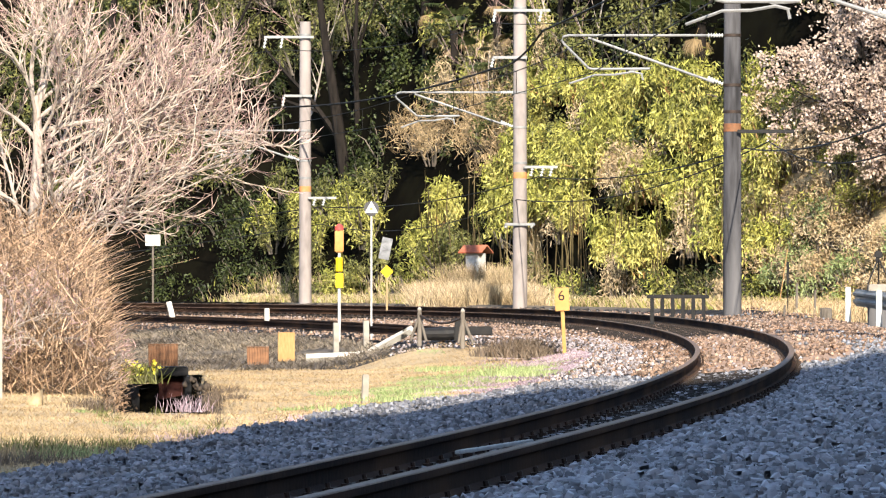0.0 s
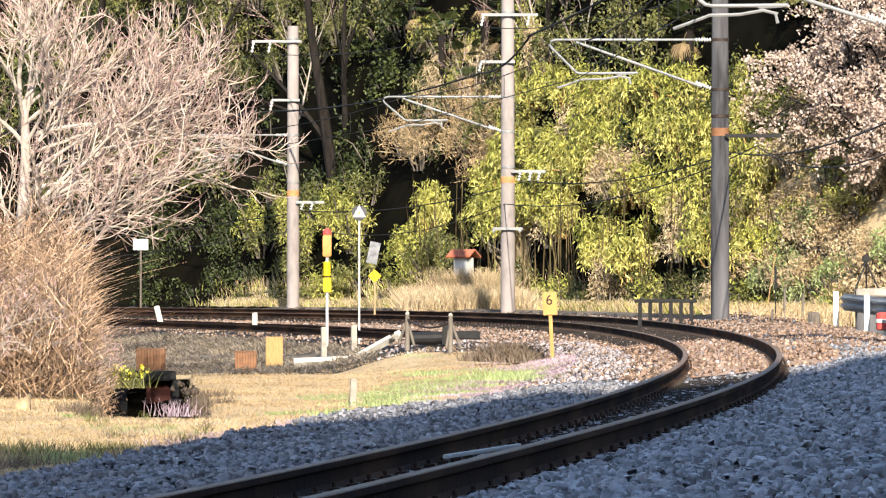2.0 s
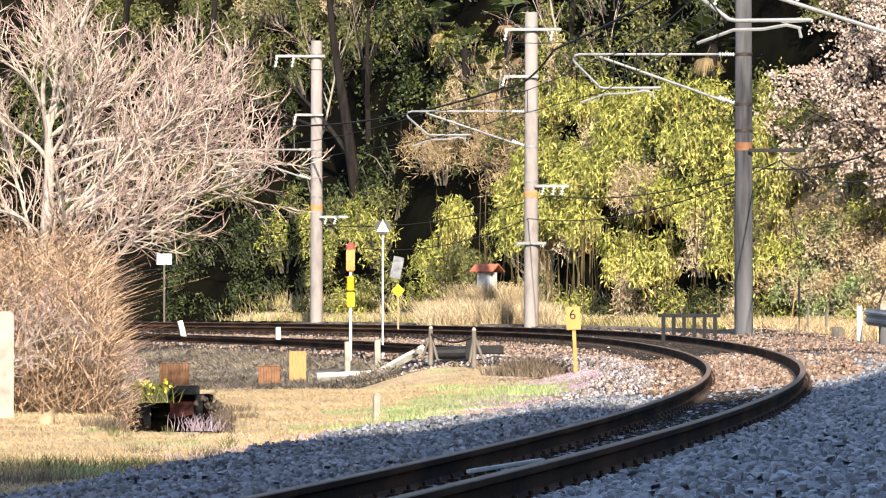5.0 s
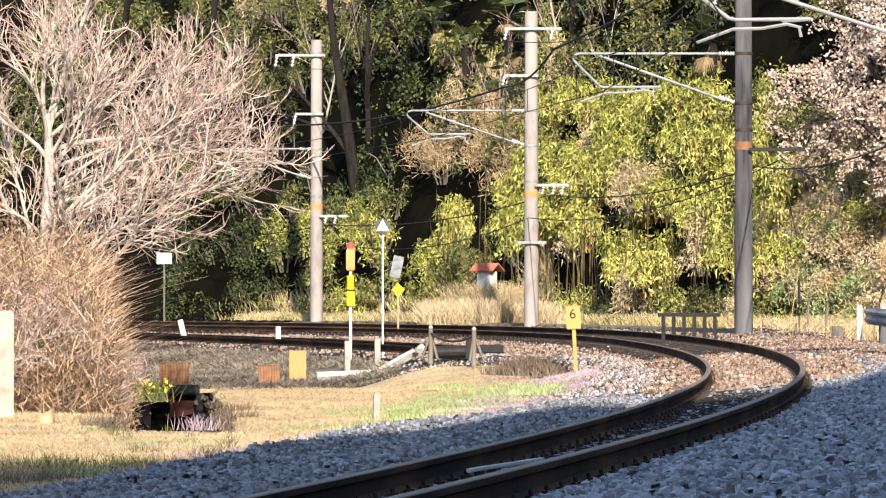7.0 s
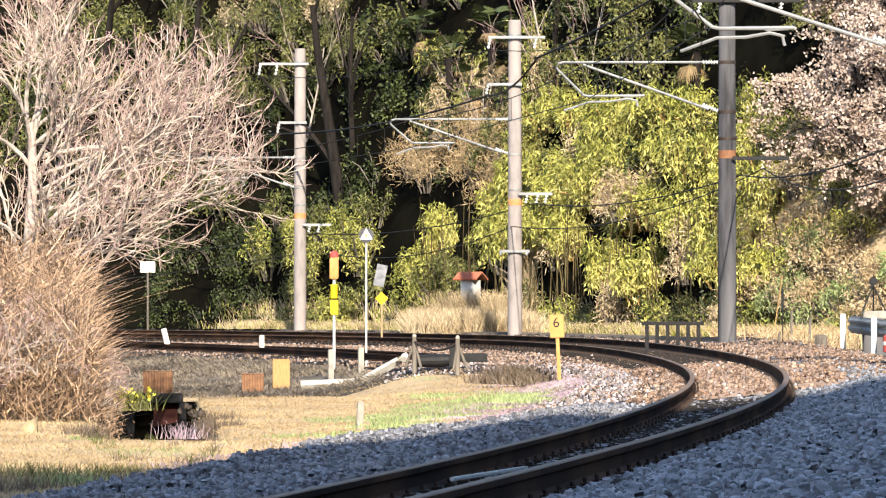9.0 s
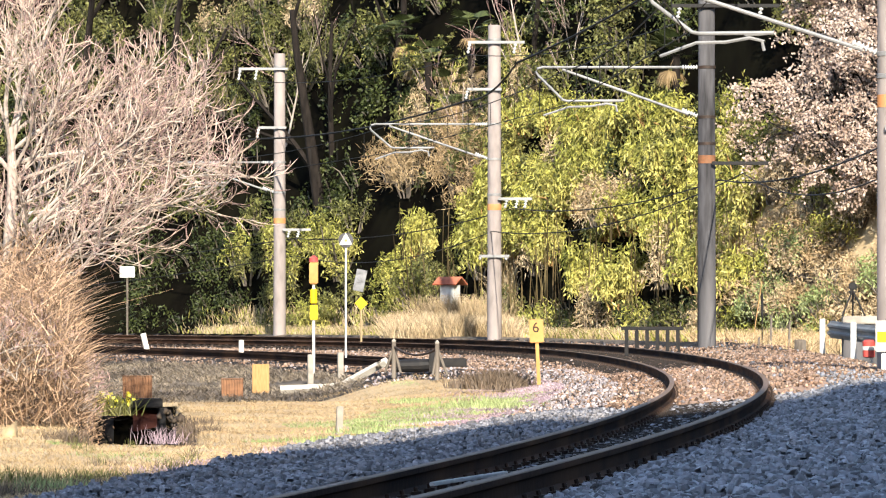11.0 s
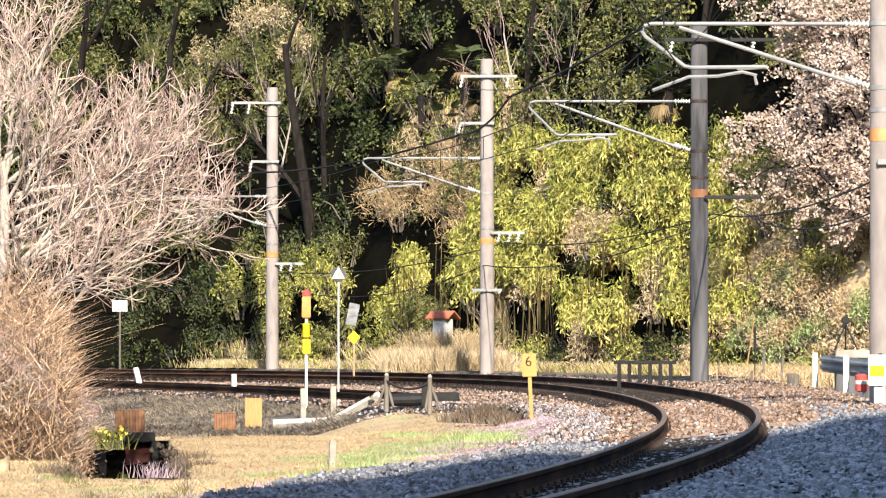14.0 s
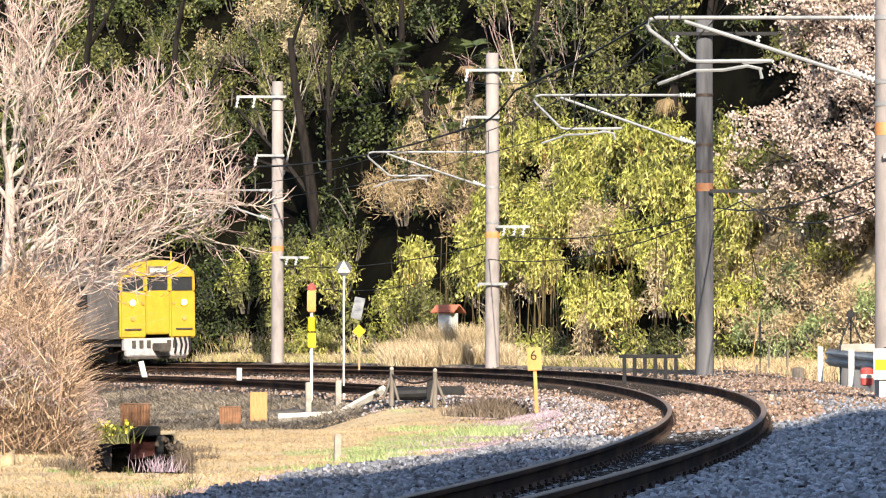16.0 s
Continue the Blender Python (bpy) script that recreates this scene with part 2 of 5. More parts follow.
class Build:
    """Collects faces of one mesh."""

    def __init__(self):
        self.v, self.f, self.m, self.n = [], [], [], 0

    def add(self, v, f, m=0):
        self.v.append(np.asarray(v, float))
        self.f += [tuple(i + self.n for i in q) for q in f]
        self.m += [m] * len(f)
        self.n += len(v)
        return self

    def box(self, x0, x1, y0, y1, z0, z1, m=0, chamfer=0.0):
        c = min(chamfer, 0.49 * min(x1 - x0, y1 - y0, z1 - z0))
        if c <= 0:
            v = [(x, y, z) for x in (x0, x1) for y in (y0, y1) for z in (z0, z1)]
            return self.add(v, [(0, 1, 3, 2), (4, 6, 7, 5), (0, 4, 5, 1), (2, 3, 7, 6), (0, 2, 6, 4), (1, 5, 7, 3)], m)
        bm = bmesh.new()
        bmesh.ops.create_cube(bm, size=1)
        bmesh.ops.transform(bm, matrix=Matrix.LocRotScale(((x0 + x1) / 2, (y0 + y1) / 2, (z0 + z1) / 2), None, (x1 - x0, y1 - y0, z1 - z0)), verts=bm.verts)
        bmesh.ops.bevel(bm, geom=bm.edges[:], offset=c, segments=2, affect="EDGES")
        bm.verts.index_update()
        self.add([tuple(q.co) for q in bm.verts], [tuple(q.index for q in f.verts) for f in bm.faces], m)
        bm.free()
        return self

    def tube(self, pts, r, sides=6, m=0, cap=True):
        pts = np.asarray(pts, float)
        k = len(pts)
        r = np.broadcast_to(np.asarray(r, float), (k,))
        t = np.gradient(pts, axis=0)
        t /= np.linalg.norm(t, axis=1)[:, None] + 1e-9
        ref = np.array((0, 0, 1.0)) if abs(t[:, 2]).mean() < 0.85 else np.array((0, 1.0, 0))
        u = np.cross(t, ref)
        u /= np.linalg.norm(u, axis=1)[:, None] + 1e-9
        w = np.cross(u, t)
        a = np.arange(sides) * 2 * math.pi / sides
        ring = pts[:, None] + r[:, None, None] * (np.cos(a)[None, :, None] * u[:, None] + np.sin(a)[None, :, None] * w[:, None])
        f = [(i * sides + j, i * sides + (j + 1) % sides, (i + 1) * sides + (j + 1) % sides, (i + 1) * sides + j) for i in range(k - 1) for j in range(sides)]
        if cap:
            f += [tuple(range(sides))[::-1], tuple((k - 1) * sides + j for j in range(sides))]
        return self.add(ring.reshape(-1, 3), f, m)

    def lathe(self, profile, x=0, y=0, sides=16, m=0):
        """profile: rows of (radius, z)."""
        p = np.asarray(profile, float)
        a = np.arange(sides) * 2 * math.pi / sides
        v = np.stack([x + p[:, :1] * np.cos(a), y + p[:, :1] * np.sin(a), np.repeat(p[:, 1:], sides, 1)], 2).reshape(-1, 3)
        k = len(p)
        f = [(i * sides + j, i * sides + (j + 1) % sides, (i + 1) * sides + (j + 1) % sides, (i + 1) * sides + j) for i in range(k - 1) for j in range(sides)]
        f += [tuple(range(sides))[::-1], tuple((k - 1) * sides + j for j in range(sides))]
        return self.add(v, f, m)

    def turn(self, m):
        """Moves all that is there by the pose m."""
        a = np.array(m)
        self.v = [np.vstack(self.v) @ a[:3, :3].T + a[:3, 3]]
        return self

    def mesh(self, name, mats, smooth=False):
        me = bpy.data.meshes.new(name)
        me.from_pydata(np.vstack(self.v).tolist(), [], self.f)
        for k in mats if isinstance(mats, (list, tuple)) else [mats]:
            me.materials.append(k)
        me.polygons.foreach_set("material_index", self.m)
        if smooth:
            me.polygons.foreach_set("use_smooth", [True] * len(self.f))
            me.set_sharp_from_angle(angle=radians(40))
        me.update()
        return me


def quads(name, v, mat):
    """A mesh of loose quads, v of shape (n, 4, 3)."""
    me = bpy.data.meshes.new(name)
    n = len(v)
    me.vertices.add(4 * n)
    me.vertices.foreach_set("co", np.asarray(v, np.float32).ravel())
    me.loops.add(4 * n)
    me.loops.foreach_set("vertex_index", np.arange(4 * n, dtype=np.int32))
    me.polygons.add(n)
    me.polygons.foreach_set("loop_start", np.arange(n, dtype=np.int32) * 4)
    me.update(calc_edges=True)
    me.materials.append(mat)
    return me


def part(name, b, mat, parent=None, label="", smooth=False):
    ob = new(name, b if isinstance(b, bpy.types.Mesh) else b.mesh(name, mat, smooth))
    if parent:
        ob.parent = parent
    return tagged(ob, label)


def thing(name, label, category, group="", at=None, kind=""):
    ob = tagged(new(name), label, category, group, kind)
    if at is not None:
        ob.matrix_basis = at
    return ob


rng = np.random.default_rng(7)


def unit(v):
    return v / (np.linalg.norm(v, axis=-1, keepdims=True) + 1e-9)


def leaves(name, centre, length, width, mat, droop=0.5, spread=1.0, face=0.35):
    """Pointed leaves at the given places; droop pulls their tips down; face turns them to the light."""
    n = len(centre)
    d = rng.normal(size=(n, 3)) * spread
    d[:, 2] -= droop * 1.6
    d = unit(d)
    k = rng.normal(size=(n, 3)) + face * np.array(TO_SUN) * 2.5
    side = unit(np.cross(d, k))
    ln = length * rng.uniform(0.6, 1.3, (n, 1))
    wd = width * rng.uniform(0.7, 1.3, (n, 1))
    nn = np.cross(side, d)
    mid = centre + d * ln * 0.42 - nn * wd * 0.25
    return quads(name, np.stack([centre, mid + side * wd * 0.5, centre + d * ln, mid - side * wd * 0.5], 1), mat)


def blades(name, foot, height, width, mat, lean=0.25):
    """Thin blades of grass or reed on the given feet, each of two tapering pieces that bend over."""
    n = len(foot)
    up = np.stack([rng.normal(0, lean, n), rng.normal(0, lean, n), np.ones(n)], 1)
    h = height * rng.uniform(0.5, 1.25, (n, 1))
    a = rng.uniform(-0.9, 0.9, n)
    side = np.stack([np.cos(a), np.sin(a), np.zeros(n)], 1) * width * 0.5
    bend = np.stack([rng.normal(0, lean, n), rng.normal(0, lean, n), np.full(n, -0.1)], 1) * h * 0.4
    mid, tip = foot + up * h * 0.55, foot + up * h + bend
    low = np.stack([foot - side, foot + side, mid + side * 0.8, mid - side * 0.8], 1)
    if height < 0.12:
        return quads(name, np.stack([foot - side, foot + side, tip + side * 0.3, tip - side * 0.3], 1), mat)
    return quads(name, np.concatenate([low, np.stack([mid - side * 0.8, mid + side * 0.8, tip + side * 0.2, tip - side * 0.2], 1)]), mat)


def stones(name, foot, size, mat):
    """Angular crushed stones: eight-sided, with shifted corners."""
    n = len(foot)
    c = np.array([(1, 0, 0), (-1, 0, 0), (0, 1, 0), (0, -1, 0), (0, 0, 1), (0, 0, -1)], float)
    v = c[None] * rng.uniform(0.65, 1.15, (n, 1, 3)) + rng.normal(0, 0.2, (n, 6, 3))
    q = unit(rng.normal(size=(n, 4)))
    w, x, y, z = q.T
    r = np.stack([1 - 2 * (y * y + z * z), 2 * (x * y - z * w), 2 * (x * z + y * w), 2 * (x * y + z * w), 1 - 2 * (x * x + z * z), 2 * (y * z - x * w), 2 * (x * z - y * w), 2 * (y * z + x * w), 1 - 2 * (x * x + y * y)], 1).reshape(n, 3, 3)
    v = np.einsum("nij,nkj->nki", r, v) * (size * rng.uniform(0.6, 1.35, (n, 1, 1)) * 0.6) + foot[:, None]
    f = np.array([(0, 2, 4), (2, 1, 4), (1, 3, 4), (3, 0, 4), (2, 0, 5), (1, 2, 5), (3, 1, 5), (0, 3, 5)])
    me = bpy.data.meshes.new(name)
    me.vertices.add(6 * n)
    me.vertices.foreach_set("co", v.astype(np.float32).ravel())
    me.loops.add(24 * n)
    me.loops.foreach_set("vertex_index", (f[None] + 6 * np.arange(n)[:, None, None]).astype(np.int32).ravel())
    me.polygons.add(8 * n)
    me.polygons.foreach_set("loop_start", np.arange(8 * n, dtype=np.int32) * 3)
    me.update(calc_edges=True)
    me.materials.append(mat)
    return me


def blocks(name, foot, size, mat):
    """Chunky stones for the nearest ballast: six-sided, with shifted corners."""
    n = len(foot)
    c = np.array([(x, y, z) for x in (-1, 1) for y in (-1, 1) for z in (-1, 1)], float)
    v = c[None] * rng.uniform(0.6, 1.0, (n, 1, 3)) * (1 + rng.normal(0, 0.2, (n, 8, 3)))
    a, b = rng.uniform(0, 6.28, n), rng.normal(0, 0.9, n)
    ca, sa, cb, sb = np.cos(a), np.sin(a), np.cos(b), np.sin(b)
    o = np.zeros(n)
    r = np.stack([ca, -sa * cb, sa * sb, sa, ca * cb, -ca * sb, o, sb, cb], 1).reshape(n, 3, 3)
    v = np.einsum("nij,nkj->nki", r, v) * (size * rng.uniform(0.6, 1.35, (n, 1, 1)) * 0.5) + foot[:, None]
    f = np.array([(0, 1, 3, 2), (4, 6, 7, 5), (0, 4, 5, 1), (2, 3, 7, 6), (1, 5, 7, 3)])
    me = bpy.data.meshes.new(name)
    me.vertices.add(8 * n)
    me.vertices.foreach_set("co", v.astype(np.float32).ravel())
    me.loops.add(20 * n)
    me.loops.foreach_set("vertex_index", (f[None] + 8 * np.arange(n)[:, None, None]).astype(np.int32).ravel())
    me.polygons.add(5 * n)
    me.polygons.foreach_set("loop_start", np.arange(5 * n, dtype=np.int32) * 4)
    me.update(calc_edges=True)
    me.materials.append(mat)
    return me


# ---- the line of the track ----
GAUGE, CANT, STEP = 1.132, 0.107, 0.5
CURVE = (0.00133, 0.00218, 0.00158, 0.00137, 0.0075, 0.01171)


def line():
    """Rows of arc, x, y, heading along the middle of the track, from behind the camera to past the far bend."""
    end = 171.97
    s = np.arange(-70, 330, STEP)
    k = np.interp(s, np.linspace(0, end, 6), CURVE)
    k = np.where(s < 0, 0.0, np.where(s > end, CURVE[-1] * np.clip(1 - (s - end) / 20, 0, 1), k))
    h = np.concatenate([[0], np.cumsum((k[1:] + k[:-1]) / 2 * STEP)])
    i0 = int(70 / STEP)
    h += 1.41891 - h[i0]
    hm = (h[1:] + h[:-1]) / 2
    x = np.concatenate([[0], np.cumsum(np.cos(hm) * STEP)])
    y = np.concatenate([[0], np.cumsum(np.sin(hm) * STEP)])
    return s, x - x[i0] - 2.009, y - y[i0] + 14.998, h


LS, LX, LY, LH = line()


def on_line(a, off=0.0):
    """x, y, heading at arc a, off metres to the left."""
    x, y, h = np.interp(a, LS, LX), np.interp(a, LS, LY), np.interp(a, LS, LH)
    return x - np.sin(h) * off, y + np.cos(h) * off, h


def lateral(x, y):
    """Signed distance to the left of the line, and the arc."""
    x, y = np.asarray(x, float).ravel(), np.asarray(y, float).ravel()
    d, a = np.empty(len(x)), np.empty(len(x))
    for i in range(0, len(x), 4000):
        sl = slice(i, i + 4000)
        j = np.argmin((x[sl, None] - LX) ** 2 + (y[sl, None] - LY) ** 2, 1)
        d[sl] = -(x[sl] - LX[j]) * np.sin(LH[j]) + (y[sl] - LY[j]) * np.cos(LH[j])
        a[sl] = LS[j]
    return d, a


# siding: its near rail runs from (-9.6, 153) to (-0.6, 109)
SIDING = ((-24.0, 200.0), (-13.2, 168.0), (-8.9, 150.0), (-6.8, 141.0), (-3.65, 128.0), (-0.75, 110.5))


def siding_x(y):
    p = np.array(SIDING)[::-1]
    return np.interp(y, p[:, 1], p[:, 0])


def step01(a, b, v):
    t = np.clip((v - a) / (b - a), 0, 1)
    return t * t * (3 - 2 * t)


def wave(x, y, f, seed=0.0):
    return np.sin(x * f + seed) * np.cos(y * f * 0.8 + 1.7 * seed) * 0.6 + np.sin(x * f * 2.3 + y * f * 1.9 + seed * 3) * 0.4


def toe(x):
    """Where the hill behind the line begins."""
    return np.interp(x, (-60, -15, -8, -4, 2, 6, 10, 16, 40), (214, 196, 191, 186, 173, 162, 151, 140, 126))


FIELD = -0.72


def height(x, y):
    x, y = np.asarray(x, float), np.asarray(y, float)
    shape = x.shape
    x, y = x.ravel(), y.ravel()
    d, a = lateral(x, y)
    z = np.full(len(x), -0.19) - CANT / GAUGE * np.clip(d, -1.7, 1.3) * (np.abs(d) < 12)
    # left of the track the bed falls to the field
    fall = step01(1.5, 3.3, d) * 0.22 + step01(3.0, 6.0, d) * (-0.31 - 0.22 - FIELD)
    near = 1 - step01(100, 112, y)
    z -= np.where(d > 0, fall * near, 0)
    # bank under the siding
    e = x - siding_x(y)
    bank = step01(96, 108, y) * step01(0.4, -1.0, e / np.interp(y, (108, 125, 150), (1.7, 4.0, 4.6))) * (-0.31 - FIELD + 0.1)
    z -= np.where((d > 4) & (y > 90), bank, 0)
    # right of the track: a ballast shoulder, then the lane
    z += np.where(d < -1.2, 0.03 * step01(-1.0, -1.5, d) - 0.26 * step01(0.0, 0.9, -d - right_edge(y)), 0)
    # sand lies over the sleepers in the bend
    z += 0.055 * step01(60, 66, y) * (1 - step01(94, 102, y)) * step01(1.9, 1.3, np.abs(d))
    # wayside mound outside the far bend
    z += 0.22 * step01(-2.2, -3.2, d) * step01(112, 135, y) * (1 - step01(-8, -14, d))
    # drain in the field
    cx = np.interp(y, (66, 100), (-3.3, -4.95))
    hw = np.interp(y, (66, 100), (0.74, 0.55))
    z -= 0.85 * step01(hw + 0.16, hw - 0.05, np.abs(x - cx)) * step01(67.4, 67.8, y) * (1 - step01(99, 99.6, y))
    z += 0.03 * wave(x, y, 0.9, 1.0) * (np.abs(d) > 3)
    # the wooded hill beyond, and an unseen one behind the camera added for shade
    hh = np.maximum(0, y - toe(x))
    z += np.minimum(hh * 0.95, 40 + hh * 0.05) + 0.5 * wave(x, y, 0.5, 2.0) * step01(1, 6, hh)
    shade_ridge = step01(-12, -72, y) * (55.0 + 0.51 * np.clip(x, -80, 120) + 0.5 * wave(x, y, 0.21, 4.0) + 0.4 * wave(x, y, 0.9, 1.0))
    z += shade_ridge
    side = np.maximum(0, np.abs(x) - 75) * 0.35
    z += np.minimum(side, 30)
    return z.reshape(shape)


def bed_edge(y):
    """How far to the left of the line the ballast reaches."""
    return np.interp(y, (40, 57, 66, 76, 90, 104, 112, 130), (4.6, 4.1, 3.2, 2.7, 2.35, 2.7, 3.4, 3.2))


def right_edge(y):
    """How far to the right of the line the ballast shoulder reaches."""
    return np.interp(y, (45, 66, 90, 119, 135), (2.6, 2.0, 2.7, 3.5, 2.6))


def ground():
    def axis(lo, hi, st, far):
        core = np.arange(lo, hi + 1e-6, st)
        out = np.geomspace(st * 3, far, 26)
        return np.concatenate([lo - out[::-1], core, hi + out])
    xs = np.concatenate([axis(-13, 12, 0.22, 1600)])
    ys = np.concatenate([-np.geomspace(1600, 4, 40) + 8, np.arange(8, 64, 1.0), np.arange(64, 104, 0.33), np.arange(104, 215, 0.8), 215 + np.geomspace(2, 1600, 30)])
    X, Y = np.meshgrid(xs, ys)
    Z = height(X, Y)
    nx, ny = len(xs), len(ys)
    me = bpy.data.meshes.new("ground")
    me.vertices.add(nx * ny)
    me.vertices.foreach_set("co", np.stack([X, Y, Z], 2).astype(np.float32).ravel())
    i, j = np.meshgrid(np.arange(ny - 1), np.arange(nx - 1), indexing="ij")
    q = np.stack([i * nx + j, i * nx + j + 1, (i + 1) * nx + j + 1, (i + 1) * nx + j], 2).reshape(-1, 4)
    me.loops.add(q.size)
    me.loops.foreach_set("vertex_index", q.astype(np.int32).ravel())
    me.polygons.add(len(q))
    me.polygons.foreach_set("loop_start", np.arange(len(q), dtype=np.int32) * 4)
    cx, cy = X[:-1, :-1].ravel() + 0.1, Y[:-1, :-1].ravel() + 0.2
    d, a = lateral(cx, cy)
    mi = np.zeros(len(q), np.int32)
    # the near-black bed under loose stones stands in for shade between them
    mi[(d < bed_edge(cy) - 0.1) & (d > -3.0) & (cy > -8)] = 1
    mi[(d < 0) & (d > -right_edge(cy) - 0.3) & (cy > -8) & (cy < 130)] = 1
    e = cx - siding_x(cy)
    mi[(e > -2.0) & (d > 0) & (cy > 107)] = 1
    mi[(e < -0.6) & (cy > 109.5) & (d > 3)] = 4
    mi[(d > -2.1) & (d < 0.9) & (cy > 60) & (cy < 102)] = 5
    # near-black soil paints the shade behind and between the bushes
    far = (d < -2.4) & (cy > 126)
    mi[far & (cx < 5.5)] = 4
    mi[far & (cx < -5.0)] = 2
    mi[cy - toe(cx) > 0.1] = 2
    mi[(cy - toe(cx) > 0.5) & (cy - toe(cx) < 6.0) & (cx > 8.6)] = 0
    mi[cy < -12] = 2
    mi[(d < -right_edge(cy) - 0.3) & (cy < 128) & (cy > 20)] = 3
    # the same near-black soil paints the drain's inside as if shaded
    mi[(np.abs(cx - np.interp(cy, (66, 100), (-3.3, -4.95))) < np.interp(cy, (66, 100), (0.82, 0.65))) & (cy > 67.3) & (cy < 100)] = 2
    me.update(calc_edges=True)
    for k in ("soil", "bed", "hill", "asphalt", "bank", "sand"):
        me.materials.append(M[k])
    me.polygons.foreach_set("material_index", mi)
    me.polygons.foreach_set("use_smooth", [True] * len(q))
    tagged(new("ground", me), "dry field, ballast bed and wooded hillside ground", "ground", kind="structure")


ground()


# ---- rails and sleepers ----
RAIL = ((-0.032, 0.0), (-0.028, 0.006), (0.028, 0.006), (0.032, 0.0), (0.032, -0.03), (0.009, -0.045), (0.009, -0.11), (0.055, -0.132), (0.055, -0.143), (-0.055, -0.143), (-0.055, -0.132), (-0.009, -0.11), (-0.009, -0.045), (-0.032, -0.03))


def sweep_rail(path, lift):
    """A rail along rows of x, y, heading."""
    b = Build()
    x, y, h = path
    n, k = len(x), len(RAIL)
    p = np.array(RAIL)
    v = np.stack([x[:, None] - np.sin(h)[:, None] * -p[:, 0], y[:, None] + np.cos(h)[:, None] * -p[:, 0], np.broadcast_to(p[:, 1] + lift, (n, k))], 2).reshape(-1, 3)
    for j in range(k):
        f = [(i * k + j, (i + 1) * k + j, (i + 1) * k + (j + 1) % k, i * k + (j + 1) % k) for i in range(n - 1)]
        b.f += f
        b.m += [1 if j in (0, 1, 2) else 0] * len(f)
    b.v, b.n = [v], len(v)
    return b


track = thing("railway_track", "single narrow-gauge track of rusty rails on ballast", "track", kind="structure")
arcs = np.arange(-60, 320, 0.5)
for off, lift, lab in ((GAUGE / 2, -CANT / 2, "worn inner rail, rusty web and bright top"), (-GAUGE / 2, CANT / 2, "canted outer rail, rusty web and bright top")):
    part("rail", sweep_rail(on_line(arcs, off), lift), [M["rail"], M["railtop"]], track, lab)

siding = thing("siding_track", "disused siding of dark rusty rails ending at a buffer", "track", kind="structure")
sy = np.arange(110.5, 199, 1.0)
sx = siding_x(sy)
sh = np.unwrap(np.arctan2(np.gradient(sy), np.gradient(sx)))
for off in (0.0, 1.132):
    part("rail", sweep_rail((sx + np.sin(sh) * off, sy - np.cos(sh) * off, sh), -0.1), [M["rail"], M["rail"]], siding)


def sleeper_mesh():
    b = Build().box(-0.11, 0.11, -1.05, 1.05, -0.14, 0, chamfer=0.012)
    for y in (-GAUGE / 2, GAUGE / 2):
        for s in (-1, 1):
            b.box(-0.06, 0.06, y + s * 0.085 - 0.03, y + s * 0.085 + 0.03, 0, 0.02, 1)
            b.tube([(0, y + s * 0.08, 0.0), (0, y + s * 0.075, 0.045)], 0.014, 6, 1)
    return b.mesh("sleeper", [M["sleeper"], M["iron"]])


sl = sleeper_mesh()
for a in np.arange(2, 190, 0.64):
    x, y, h = on_line(a)
    o = new("sleeper", sl)
    o.parent = track
    o.matrix_basis = pose(x, y, -0.15, -math.degrees(math.asin(CANT / GAUGE)) * 0, 0, math.degrees(h)) @ pose(0, 0, 0, -math.degrees(math.atan(CANT / GAUGE)), 0, 0)


# ---- overhead line ----
def insulator(b, p, q, n=4, r=0.06, m=1):
    """Porcelain sheds on a line from p to q."""
    p, q = np.array(p, float), np.array(q, float)
    pts, rad = [], []
    for i in range(n):
        for t, k in ((0.0, 0.4), (0.25, 1.0), (0.45, 1.0), (0.8, 0.4)):
            pts.append(p + (q - p) * (i + t) / n)
            rad.append(r * k)
    b.tube(pts, rad, 8, m)


